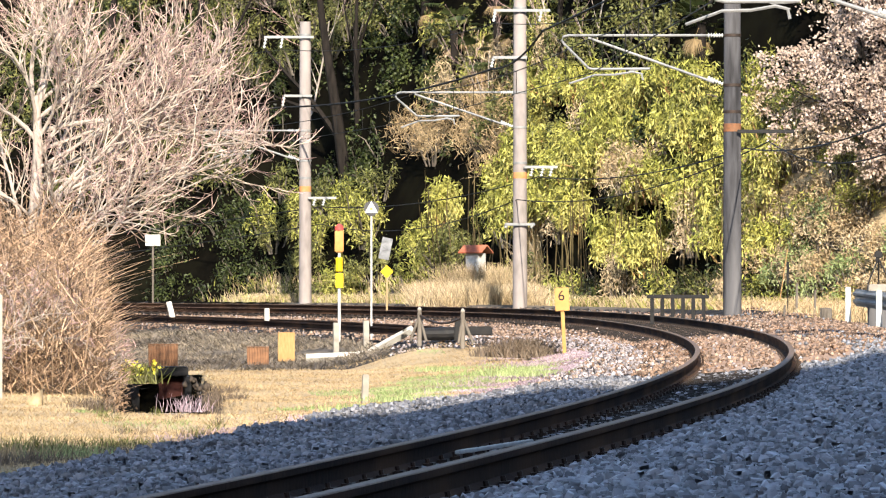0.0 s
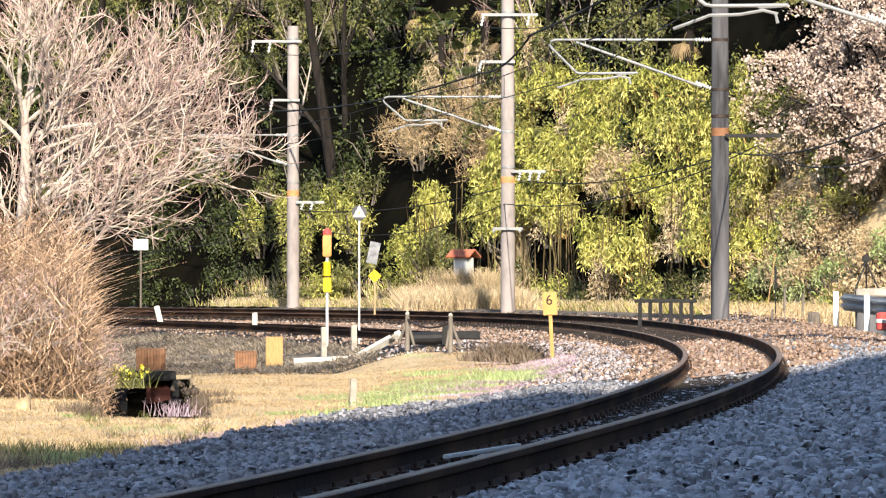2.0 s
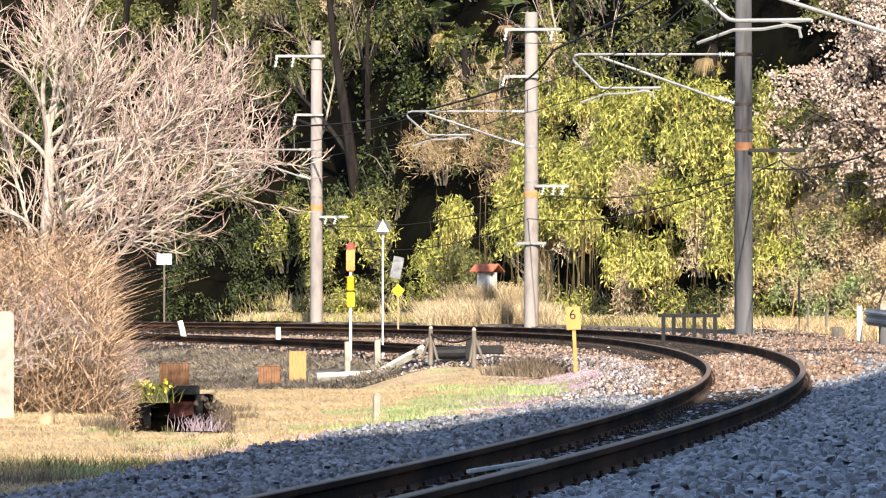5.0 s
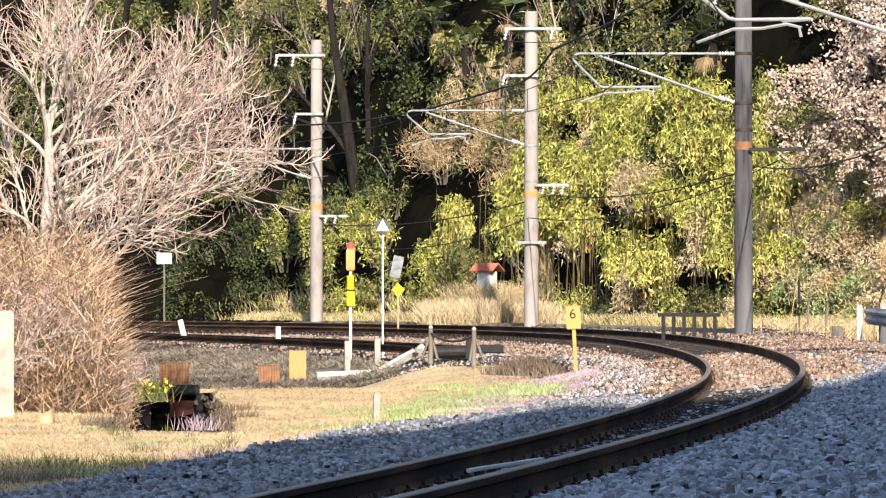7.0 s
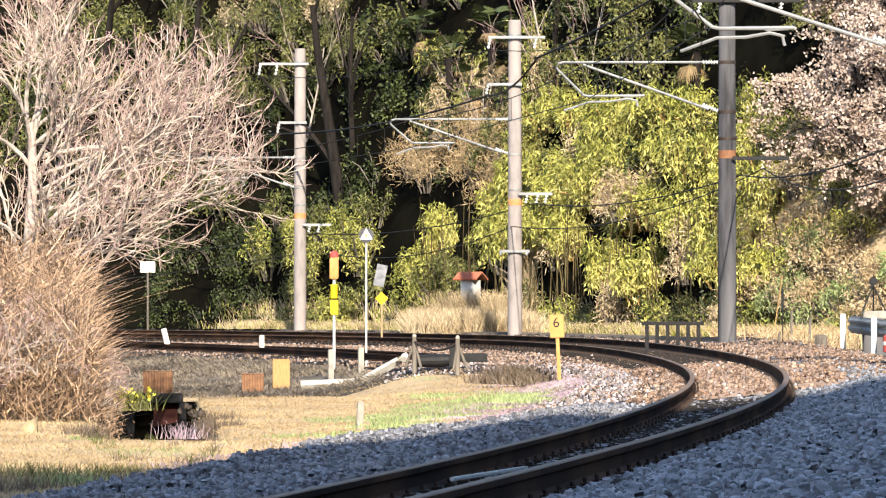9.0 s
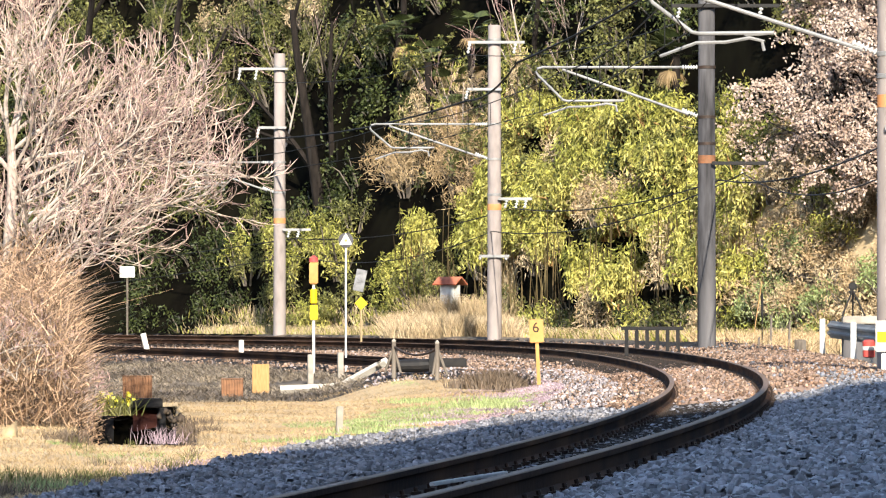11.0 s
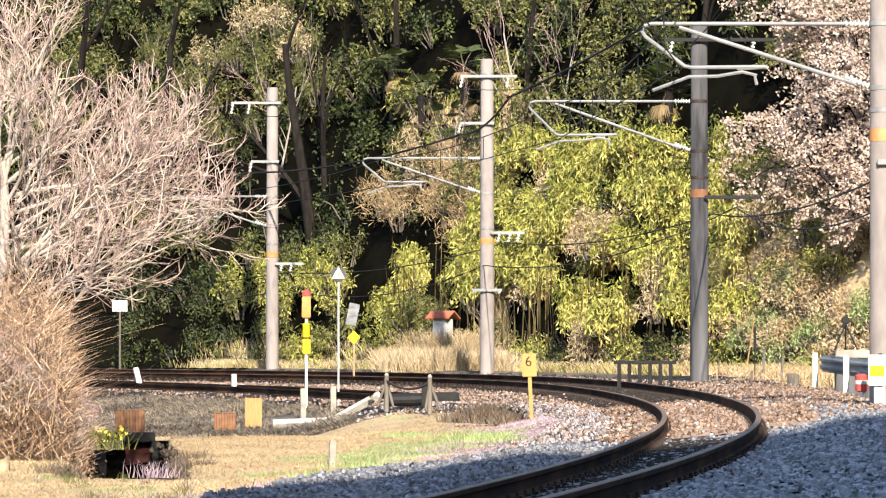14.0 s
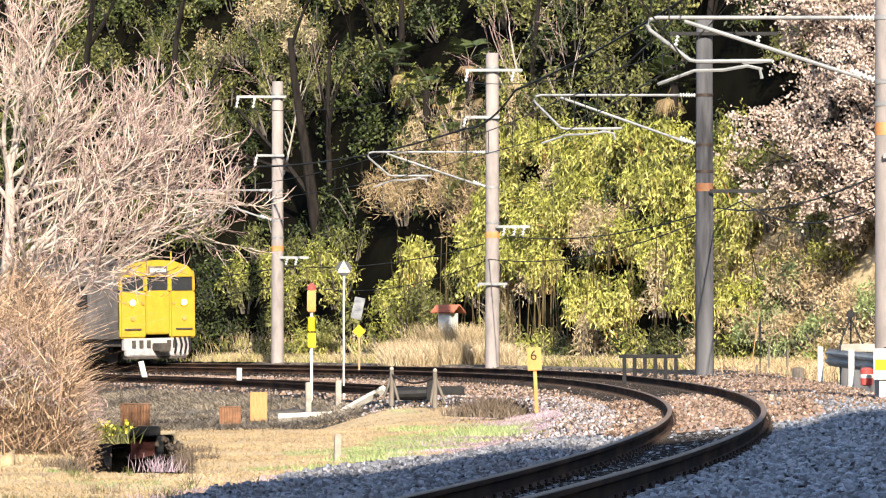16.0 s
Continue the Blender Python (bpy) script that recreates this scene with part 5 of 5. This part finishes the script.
def bare_tree(label, x, y, z, limbs):
    ob = thing("bare_tree", label, "tree", "bare trees", pose(x, y, z))
    rows = []
    for start, way, ln, r in limbs:
        for k in range(8):
            trial = []
            crown_limb(trial, start, way, ln, r * 0.85, 0, 0.07, 0.075)
            tip = trial[0][1][-1]
            if tip[2] > 2.4 + 0.3 * max(0.0, tip[0]) and tip[0] < 3.9:
                break
        rows += trial
    rows = [q for q in rows if not q[0] or q[1][:, 2].min() > 1.5 + 0.32 * max(0.0, q[1][-1, 0])]
    wood, mid, fine = Build(), Build(), Build()
    wood.tube([(-0.04, 0, -0.3), (0.02, 0, 1.2), (-0.02, 0.02, 2.6), (0.05, 0, 3.7), (0.02, 0, 4.6)], [0.13, 0.105, 0.095, 0.08, 0.06], 10)
    for lv, pts, r in rows:
        if lv < 2:
            wood.tube(pts, r, 7 if lv == 0 else 5, cap=False)
        elif lv == 2:
            mid.tube(pts, r, 4, cap=False)
        else:
            fine.tube(pts, r, 3, cap=False)
    part("trunk", wood, M["bark"], ob, smooth=True)
    tagged(part("branch_crown", mid, M["tantwig"], ob, "tan curving branches"), kind="stuff")
    tagged(part("twig_crown", fine, M["twig"], ob, "fine bare pinkish twigs"), kind="stuff")
    return ob


bare_tree("large bare tree with pale limbs and pinkish twigs", -6.5, 90, -0.8,
          [((0.03, 0, 4.3), (0.42, 0, 1), 2.8, 0.06), ((0, 0, 4.4), (-0.15, 0.1, 1), 2.6, 0.05), ((0, 0, 3.9), (-0.7, 0.1, 0.8), 2.0, 0.045), ((0.02, 0, 4.5), (0.12, 0.3, 1), 2.4, 0.04), ((0.03, 0, 4.2), (0.8, 0.1, 0.85), 2.9, 0.042),
           ((0.03, 0, 4.0), (1, 0, 0.42), 3.7, 0.05), ((0.03, 0, 3.7), (1, 0.25, 0.5), 3.2, 0.036), ((0, 0, 3.4), (1, -0.25, 0.62), 3.2, 0.036), ((0, 0, 3.1), (1, 0.1, 0.36), 3.5, 0.034), ((0, 0, 2.8), (1, -0.15, 0.5), 3.4, 0.036),
           ((0, 0, 2.5), (1, 0.2, 0.34), 3.5, 0.032), ((0, 0, 2.2), (1, -0.05, 0.44), 3.5, 0.034), ((0, 0, 1.9), (1, 0.15, 0.42), 3.4, 0.03), ((0, 0, 1.7), (1, -0.2, 0.5), 2.9, 0.028), ((0, 0, 2.0), (0.6, -0.5, 0.8), 2.4, 0.03),
           ((0, 0, 2.9), (0.55, 0.6, 0.9), 2.6, 0.032), ((0, 0, 3.5), (0.5, -0.6, 0.9), 2.4, 0.032), ((0, 0, 2.6), (-0.7, -0.1, 0.8), 1.6, 0.03), ((0, 0, 3.2), (0.9, 0.5, 0.75), 3.0, 0.034), ((0, 0, 3.8), (0.5, -0.2, 0.9), 2.8, 0.036), ((0, 0, 4.4), (0.6, 0.2, 0.7), 2.6, 0.034), ((0, 0, 4.1), (0.25, -0.4, 1), 2.6, 0.034), ((0, 0, 2.3), (0.5, 0.2, 1), 3.4, 0.045), ((0, 0, 2.7), (0.75, -0.1, 1), 3.3, 0.042), ((0, 0, 1.4), (0.45, -0.3, 1), 2.8, 0.04), ((0, 0, 1.8), (-0.3, 0.1, 1), 3.0, 0.045), ((0, 0, 2.0), (0.85, 0.3, 0.85), 3.2, 0.036)])

# dry brush under it
ob = thing("dry_brush", "thicket of dry brown reeds and stalks", "brush", at=pose(0, 0, 0))
n = 26000
x, y = rng.uniform(-9.0, -4.35, n), rng.uniform(76, 92, n)
x = x + (y - 76) * -0.055
hh = (2.05 * step01(-4.3, -4.95, x + (y - 76) * 0.055) + 0.3) * (1 + 0.22 * wave(x, y, 2.0, 1.0) + rng.normal(0, 0.1, n))
f = np.stack([x, y, height(x, y) - 0.05], 1)
for nm, sel, w, lean, lo, hi in (("stalk_mass", slice(0, 1100), 0.012, 0.1, 0.35, 0.9), ("reed_mass", slice(1300, n), 0.013, 1.4, 0.06, 0.17)):
    ff = f[sel]
    k = len(ff)
    up = np.stack([rng.normal(0, lean, k), rng.normal(0, lean, k), np.ones(k)], 1) * (hh[sel] * rng.uniform(lo, hi, k))[:, None]
    lift = np.stack([np.zeros(k), np.zeros(k), hh[sel] * rng.uniform(0, 1.02 - hi * 0.85, k)], 1)
    a = rng.uniform(-0.8, 0.8, k)
    sd4 = np.stack([np.cos(a), np.sin(a), np.zeros(k)], 1) * w * 0.5
    tip = up + np.stack([rng.normal(0, 0.05, k), rng.normal(0, 0.05, k), np.zeros(k)], 1)
    tagged(part(nm, quads(nm, np.stack([ff + lift - sd4, ff + lift + sd4, ff + lift + tip + sd4 * 0.6, ff + lift + tip - sd4 * 0.6], 1), M["reed"]), None, ob), kind="stuff")
k = 24000
j = rng.integers(0, n, k)
c = f[j] + np.stack([rng.normal(0, 0.1, k), rng.normal(0, 0.1, k), hh[j] * rng.uniform(0.05, 1.0, k) ** 0.8], 1)
tagged(part("leaf_litter", leaves("leaf_litter", c, 0.075, 0.024, M["reed"], 0.3), None, ob), kind="stuff")
for x, y, z, sgn in [(-4.9, 80, -0.8, 1), (-5.0, 82, -0.7, 1), (-5.6, 79, 0.0, 1)] + [(rng.uniform(-7.6, -5.2), rng.uniform(76, 80), rng.uniform(-0.4, 0.7), rng.choice((-1, 1))) for _ in range(22)]:
    o = thing("bare_shrub", "thin bare branching shrub in the brush", "shrub", "bare shrubs", pose(x, y, z))
    segs = []
    for q in range(4):
        branch_tree(segs, (0, 0, 0), (sgn * rng.uniform(0.1, 0.9), rng.normal(0, 0.2), rng.uniform(0.4, 1)), 0.75, 0.009, 0, 3, (4, 3, 2), 0.22, 0.05)
    tree_parts(o, segs, 3, M["bark"], M["twig"])


def bush(name, label, x, y, z, rx, ry, rz, n, mat, length, width, droop=0.5, stems=14, stem_mat=None, group="", sub=26, face=0.35, shell=0.6):
    """Stems with leaves gathered in hanging sprays round many small centres."""
    ob = thing(name, label, "bush", group, pose(x, y, z))
    k = max(6, n // sub)
    u = unit(rng.normal(size=(k, 3)))
    u[:, 2] = np.abs(u[:, 2])
    rad = rng.uniform(shell, 1.08, (k, 1)) * (1 + 0.16 * rng.normal(size=(k, 1)))
    c = u * rad * np.array((rx, ry, rz))
    c[:, 1] -= 0.1
    own = rng.integers(0, k, n)
    p = c[own] + rng.normal(0, 1, (n, 3)) * np.array((0.12, 0.11, 0.22)) * (0.5 + 0.35 * length / 0.2)
    tagged(part("foliage", leaves("foliage", p, length, width, mat, droop, 1.0, face), None, ob), kind="stuff")
    b = Build()
    for i in range(stems):
        q = c[rng.integers(0, k)]
        s0 = np.array((q[0] * 0.4, q[1] * 0.4, -0.4))
        b.tube([s0, s0 * 0.4 + q * 0.6 + (0, 0, 0.15 * rz), q], [0.03, 0.022, 0.01], 5, cap=False)
    tagged(part("stem_mass", b, stem_mat or M["oldwood"], ob), kind="stuff")
    return ob


PROUD = 0.9


def on_hill(x, z):
    """y at which the hill over x reaches the height z."""
    return float(toe(np.array([x]))[0]) + max(0.0, z + 0.3) / 0.95 - PROUD


def hillside():
    # sunlit bamboo thicket above the bend
    for i in range(62):
        x = rng.uniform(-0.6, 9.4)
        z = rng.triangular(0.9, 4.3, 5.9) if x > 2.6 else rng.uniform(2.2, 4.6)
        if x < 2.6 and i % 2:
            continue
        s = rng.uniform(0.5, 0.95)
        bush("bamboo_bush", "sunlit yellow-green bamboo bush with hanging leaves", x, on_hill(x, z) - 0.6, z - 0.5, 1.05 * s, 0.95 * s, 1.2 * s, int(2300 * s), M["bamboo"] if rng.uniform() < 0.55 else M["bamboo2"], 0.21, 0.045, 0.9, group="bamboo on the hillside", stem_mat=M["timber"], sub=60, shell=0.55)
    for i in range(34):
        x = rng.uniform(2.9, 9.2)
        z = rng.uniform(5.0, 7.6 - 0.12 * (x - 2.9))
        s = rng.uniform(0.5, 0.9)
        bush("bamboo_bush", "green bamboo bush higher on the slope", x, on_hill(x, z) - 0.4, z - 0.5, 1.0 * s, 0.9 * s, 1.1 * s, int(1700 * s), M["bamboo2"] if i % 3 else M["sasa"], 0.21, 0.045, 0.9, group="bamboo on the hillside", stem_mat=M["timber"], sub=45, shell=0.5)
    # duller sasa beneath the masts and on towards the drain
    for i in range(24):
        x = rng.uniform(-8.5, 3.0)
        z = rng.uniform(0.0, 3.6) if x > -3.2 else rng.uniform(0.0, 2.7)
        if x < -6.0:
            continue
        s = rng.uniform(0.6, 1.05)
        bush("sasa_bush", "olive bamboo-grass bush on the slope", x, on_hill(x, z) - 0.5, z - 0.5, 1.0 * s, 0.9 * s, 1.0 * s, 1000, M["sasa"] if i % 3 else M["olive"], 0.18, 0.04, 0.6, group="bamboo-grass on the slope", sub=55, shell=0.65)
    for i in range(12):
        x, z = rng.uniform(-6.4, -0.8), rng.uniform(2.4, 4.8)
        bush("sasa_bush", "olive bamboo-grass bush below the dark hollow", x, on_hill(x, z) - 0.3, z - 0.5, 0.7, 0.6, 0.75, 550, M["sasa"] if i % 2 else M["olive"], 0.18, 0.04, 0.5, group="bamboo-grass on the slope", sub=50, shell=0.6)
    for i in range(9):
        x, z = rng.uniform(2.5, 9.8), rng.uniform(0.5, 6.2)
        bush("straw_bush", "withered tan bush among the bamboo", x, on_hill(x, z) - 0.8, z - 0.4, 0.5, 0.5, 0.6, 700, M["tan"], 0.2, 0.03, 0.4, group="dry bushes on the slope")
    for i in range(14):
        x = rng.uniform(-1.2, 2.8)
        z = rng.uniform(3.8, 6.8)
        bush("straw_bush", "pale dry stalky bush on the slope", x, on_hill(x, z) - 0.4, z - 0.5, 0.9, 0.8, 1.0, 900, M["dry"], 0.3, 0.02, -0.4, group="dry bushes on the slope")
    bush("straw_bush", "pale dry stalky bush in the bamboo", 5.35, on_hill(5.35, 4.0) - 2.6, 3.7, 0.8, 0.45, 0.9, 3400, M["tan"], 0.2, 0.025, 0.5, group="dry bushes on the slope")
    # dark evergreens higher up
    for i in range(155):
        x = rng.uniform(-15, 14)
        z = rng.uniform(5.2, 15)
        if -7.5 < x < -0.8 and z < 9.5:
            continue
        s = rng.uniform(0.7, 1.25)
        bush("evergreen_shrub", "dark evergreen shrub on the wooded slope", x, on_hill(x, z) + 0.4, z - 0.6, 1.2 * s, 1.1 * s, 1.2 * s, 1000, M["evergreen"] if rng.uniform() < 0.55 else M["olive"], 0.16, 0.07, 0.35, group="evergreens on the slope")
    # sparse near-black leaves paint the hollow's shade; the sun still reaches it
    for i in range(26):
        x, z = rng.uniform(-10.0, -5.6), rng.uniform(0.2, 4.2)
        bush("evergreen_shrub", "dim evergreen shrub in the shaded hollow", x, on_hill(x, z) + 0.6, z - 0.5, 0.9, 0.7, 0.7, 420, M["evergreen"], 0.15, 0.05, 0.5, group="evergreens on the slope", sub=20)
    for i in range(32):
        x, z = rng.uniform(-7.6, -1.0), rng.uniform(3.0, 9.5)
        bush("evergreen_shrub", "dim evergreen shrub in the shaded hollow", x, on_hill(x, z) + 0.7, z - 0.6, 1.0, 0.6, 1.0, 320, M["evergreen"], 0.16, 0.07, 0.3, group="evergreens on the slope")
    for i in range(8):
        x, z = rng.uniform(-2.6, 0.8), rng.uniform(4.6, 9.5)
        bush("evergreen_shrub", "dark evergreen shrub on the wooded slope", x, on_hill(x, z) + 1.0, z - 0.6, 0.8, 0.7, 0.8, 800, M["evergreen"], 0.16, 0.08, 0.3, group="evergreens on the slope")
    for i in range(14):
        x, z = rng.uniform(-17, -7.0), rng.uniform(4.2, 12)
        bush("olive_shrub", "olive shrub behind the bare tree", x, on_hill(x, z) + 0.3, z - 0.6, 1.3, 1.0, 1.2, 1100, M["olive"], 0.18, 0.06, 0.3, group="olive shrubs on the slope")
    for i in range(16):
        x, z = rng.uniform(-9.5, -2.8), rng.uniform(8.2, 12.5)
        bush("olive_shrub", "overhanging tan and olive branches on the slope", x, on_hill(x, z) - 0.9, z - 0.5, 0.9, 0.8, 0.9, 900, M["olive"] if i % 4 else M["tan"], 0.15, 0.03, 0.5, group="olive shrubs on the slope", sub=40)
    # bare culms standing in the shade of the bamboo
    b = Build()
    for i in range(110):
        x = rng.uniform(-0.5, 9.6)
        y = float(toe(np.array([x]))[0]) + rng.uniform(-0.4, 1.2)
        g, h = float(height(np.array([x]), np.array([y]))[0]), rng.uniform(1.6, 3.6)
        lx = rng.normal(0, 0.22)
        b.tube([(x, y, g - 0.1), (x + lx * 0.4, y, g + h * 0.5), (x + lx, y - 0.15, g + h)], [0.022, 0.018, 0.01], 4, cap=False)
    tagged(part("bamboo_culms", b, M["culm"]), "thin brown and tan bamboo culms in shade", "bamboo", kind="stuff")
    # low shade-loving shrubs at the foot of the bamboo
    for i in range(22):
        x, z = rng.uniform(2.4, 9.6), rng.uniform(0.1, 1.1)
        bush("foot_shrub", "dull green shrub under the bamboo", x, on_hill(x, z) - 0.1, z - 0.4, 0.55, 0.5, 0.5, 420, M[("olive", "evergreen", "sasa")[i % 3]], 0.15, 0.04, 0.5, group="shrubs under the bamboo", sub=22)
    for i in range(20):
        x, z = rng.uniform(2.2, 8.0), rng.uniform(7.6, 12.5)
        bush("evergreen_shrub", "dark evergreen shrub with sunlit leaves", x, on_hill(x, z) - 0.1, z - 0.5, 0.9, 0.7, 0.9, 620, M["olive"] if i % 3 else M["evergreen"], 0.15, 0.06, 0.4, group="evergreens on the slope", sub=24)
    # pale withered crowns high on the slope
    for i in range(13):
        x, z = rng.uniform(-0.2, 3.4), rng.uniform(7.0, 9.6)
        bush("straw_bush", "withered tan crown high on the slope", x, on_hill(x, z) - 1.0, z - 0.4, 0.5, 0.5, 0.7, 520, M["tan"] if i % 3 else M["sasa"], 0.24, 0.03, 0.9, group="dry bushes on the slope", sub=26)
    # the overgrown bank beyond the lane
    for i in range(86):
        x = rng.uniform(8.7, 13.4)
        z = rng.uniform(0.1, 6.2)
        k = ("tan", "green", "dry", "tan", "tan", "dry", "sasa")[i % 7]
        bush("bank_bush", "pale straw and green undergrowth beyond the lane", x, on_hill(x, z) - 0.5, z - 0.4, 0.7, 0.6, 0.5, 900, M[k], 0.14, 0.035, 0.2, group="undergrowth beyond the lane", sub=30)


def blossom_tree(x, y, z, h, lean):
    """A small tree whose many drooping twigs carry pale flowers."""
    ob = thing("blossom_tree", "pale pinkish flowering tree on the slope", "tree", "flowering trees", pose(x, y, z))
    segs = []
    for k in range(5):
        branch_tree(segs, (0, 0, rng.uniform(0.3, 1.2)), (lean + rng.normal(0, 0.5), rng.normal(-0.1, 0.25), 1), h * rng.uniform(0.6, 0.85), 0.07, 0, 3, (7, 5, 4), 0.12, 0.0, 0.8)
    wood = Build().tube([(0, 0, -1.5), (0, 0, 1.3)], [0.14, 0.09], 8)
    at = []
    for lv, pts, r in segs:
        wood.tube(pts[:: 1 if lv < 2 else 3], r[:: 1 if lv < 2 else 3], 6 if lv < 2 else 3, cap=False)
        if lv >= 2:
            t = rng.uniform(0, len(pts) - 1.001, 9 if lv == 3 else 14)
            i = t.astype(int)
            at.append(pts[i] + (pts[i + 1] - pts[i]) * (t - i)[:, None] + rng.normal(0, 0.045, (len(t), 3)))
    part("trunk", wood, M["darkbark"], ob)
    tagged(part("flower_crown", leaves("flower_crown", np.concatenate(at), 0.095, 0.07, M["blossom"], 0.1, 1.0, 0.6), None, ob, "pale pinkish flowers"), kind="stuff")


for x, z, h, lean in ((11.3, 4.9, 3.4, -0.1), (12.5, 3.5, 3.0, 0.0), (12.1, 4.6, 4.0, 0.0), (11.4, 6.2, 3.8, 0.0), (12.7, 6.4, 4.2, 0.0), (13.4, 4.8, 4.6, 0.0), (11.0, 6.0, 2.8, -0.05), (12.0, 7.8, 3.4, 0.0)):
    blossom_tree(x + 0.55, on_hill(x + 0.55, z) - 0.5, z - 0.6, h, lean)


hillside()


def wood_trunk(x, z, h, r, lean, label, mat, split=(5, 3, 2)):
    y = on_hill(x, z) + PROUD + 0.2
    segs = []
    branch_tree(segs, (-lean, 0, -1.0), (lean, -0.1, 1), h + 1.0, r, 0, 3, split, 0.05, 0.02)
    o = thing("hillside_tree", label, "tree", "trees on the slope", pose(x, y - 0.3, z - 0.4))
    tree_parts(o, segs, 2, mat, M["twig"] if mat is M["bark"] else mat)


for x, z, h, r, lean in ((-3.2, 4.4, 7.0, 0.24, -0.06), (-2.9, 6.0, 5.0, 0.12, -0.12), (-0.6, 8.8, 6, 0.15, 0.05), (-9, 5, 8, 0.2, 0.1), (3.6, 7.6, 6, 0.12, 0.0), (5.6, 8.2, 7, 0.14, 0.05), (-12, 6, 8, 0.2, 0), (8.3, 8.0, 6, 0.13, 0.1)):
    wood_trunk(x, z, h, r, lean, "dark leaning trunk on the wooded slope", M["darkbark"], (2, 2, 2))
for x, z, h, r, lean in ((3.5, 7.9, 3.2, 0.045, -0.05), (-4.6, 6.4, 4.0, 0.05, 0.3), (4.6, 7.6, 3.0, 0.035, 0.1), (1.6, 5.6, 3.0, 0.03, -0.3)):
    wood_trunk(x, z, h, r, lean, "slender pale bare tree on the slope", M["bark"])


def palm(x, z, h):
    y = on_hill(x, z) - 0.8
    ob = thing("fan_palm", "fan palm with a skirt of dead fronds", "palm", "fan palms", pose(x, y, z - 0.4))
    part("trunk", Build().tube([(0.05, 0.3, -2.2), (0.03, 0, h * 0.5), (0, 0, h)], [0.1, 0.12, 0.13], 9), M["darkbark"], ob)
    for i in range(20):
        dead = i > 16
        a = rng.uniform(0, 2 * math.pi)
        el = rng.uniform(-1.1, -0.35) if dead else rng.uniform(-0.35, 1.1)
        d = np.array((math.cos(a) * math.cos(el), math.sin(a) * math.cos(el), math.sin(el)))
        hub = np.array((0, 0, h)) + d * 0.6
        side = unit(np.cross(d, (0, 0, 1)))
        v = []
        for q in np.linspace(-1.25, 1.25, 17):
            w = d * math.cos(q) + side * math.sin(q)
            tip = hub + w * 0.46 * rng.uniform(0.85, 1.1) - np.array((0, 0, 0.1 + (0.14 if dead else 0)))
            m2 = hub + w * 0.28
            t2 = unit(np.cross(w, np.cross(d, side))) * 0.022
            v.append((hub, m2 + t2, tip, m2 - t2))
        v.append((np.array((0, 0, h)) - side * 0.012, np.array((0, 0, h)) + side * 0.012, hub + side * 0.01, hub - side * 0.01))
        part("frond", quads("frond", np.array(v), M["deadpalm"] if dead else M["palm"]), None, ob, "dead straw-coloured frond" if dead else "")


for x, z, h in ((0.35, 7.4, 1.9), (1.7, 8.2, 2.0), (1.1, 7.0, 1.3), (2.5, 7.6, 1.6), (-0.6, 8.6, 1.8), (7.5, 7.2, 1.5)):
    palm(x, z, h)

motions()
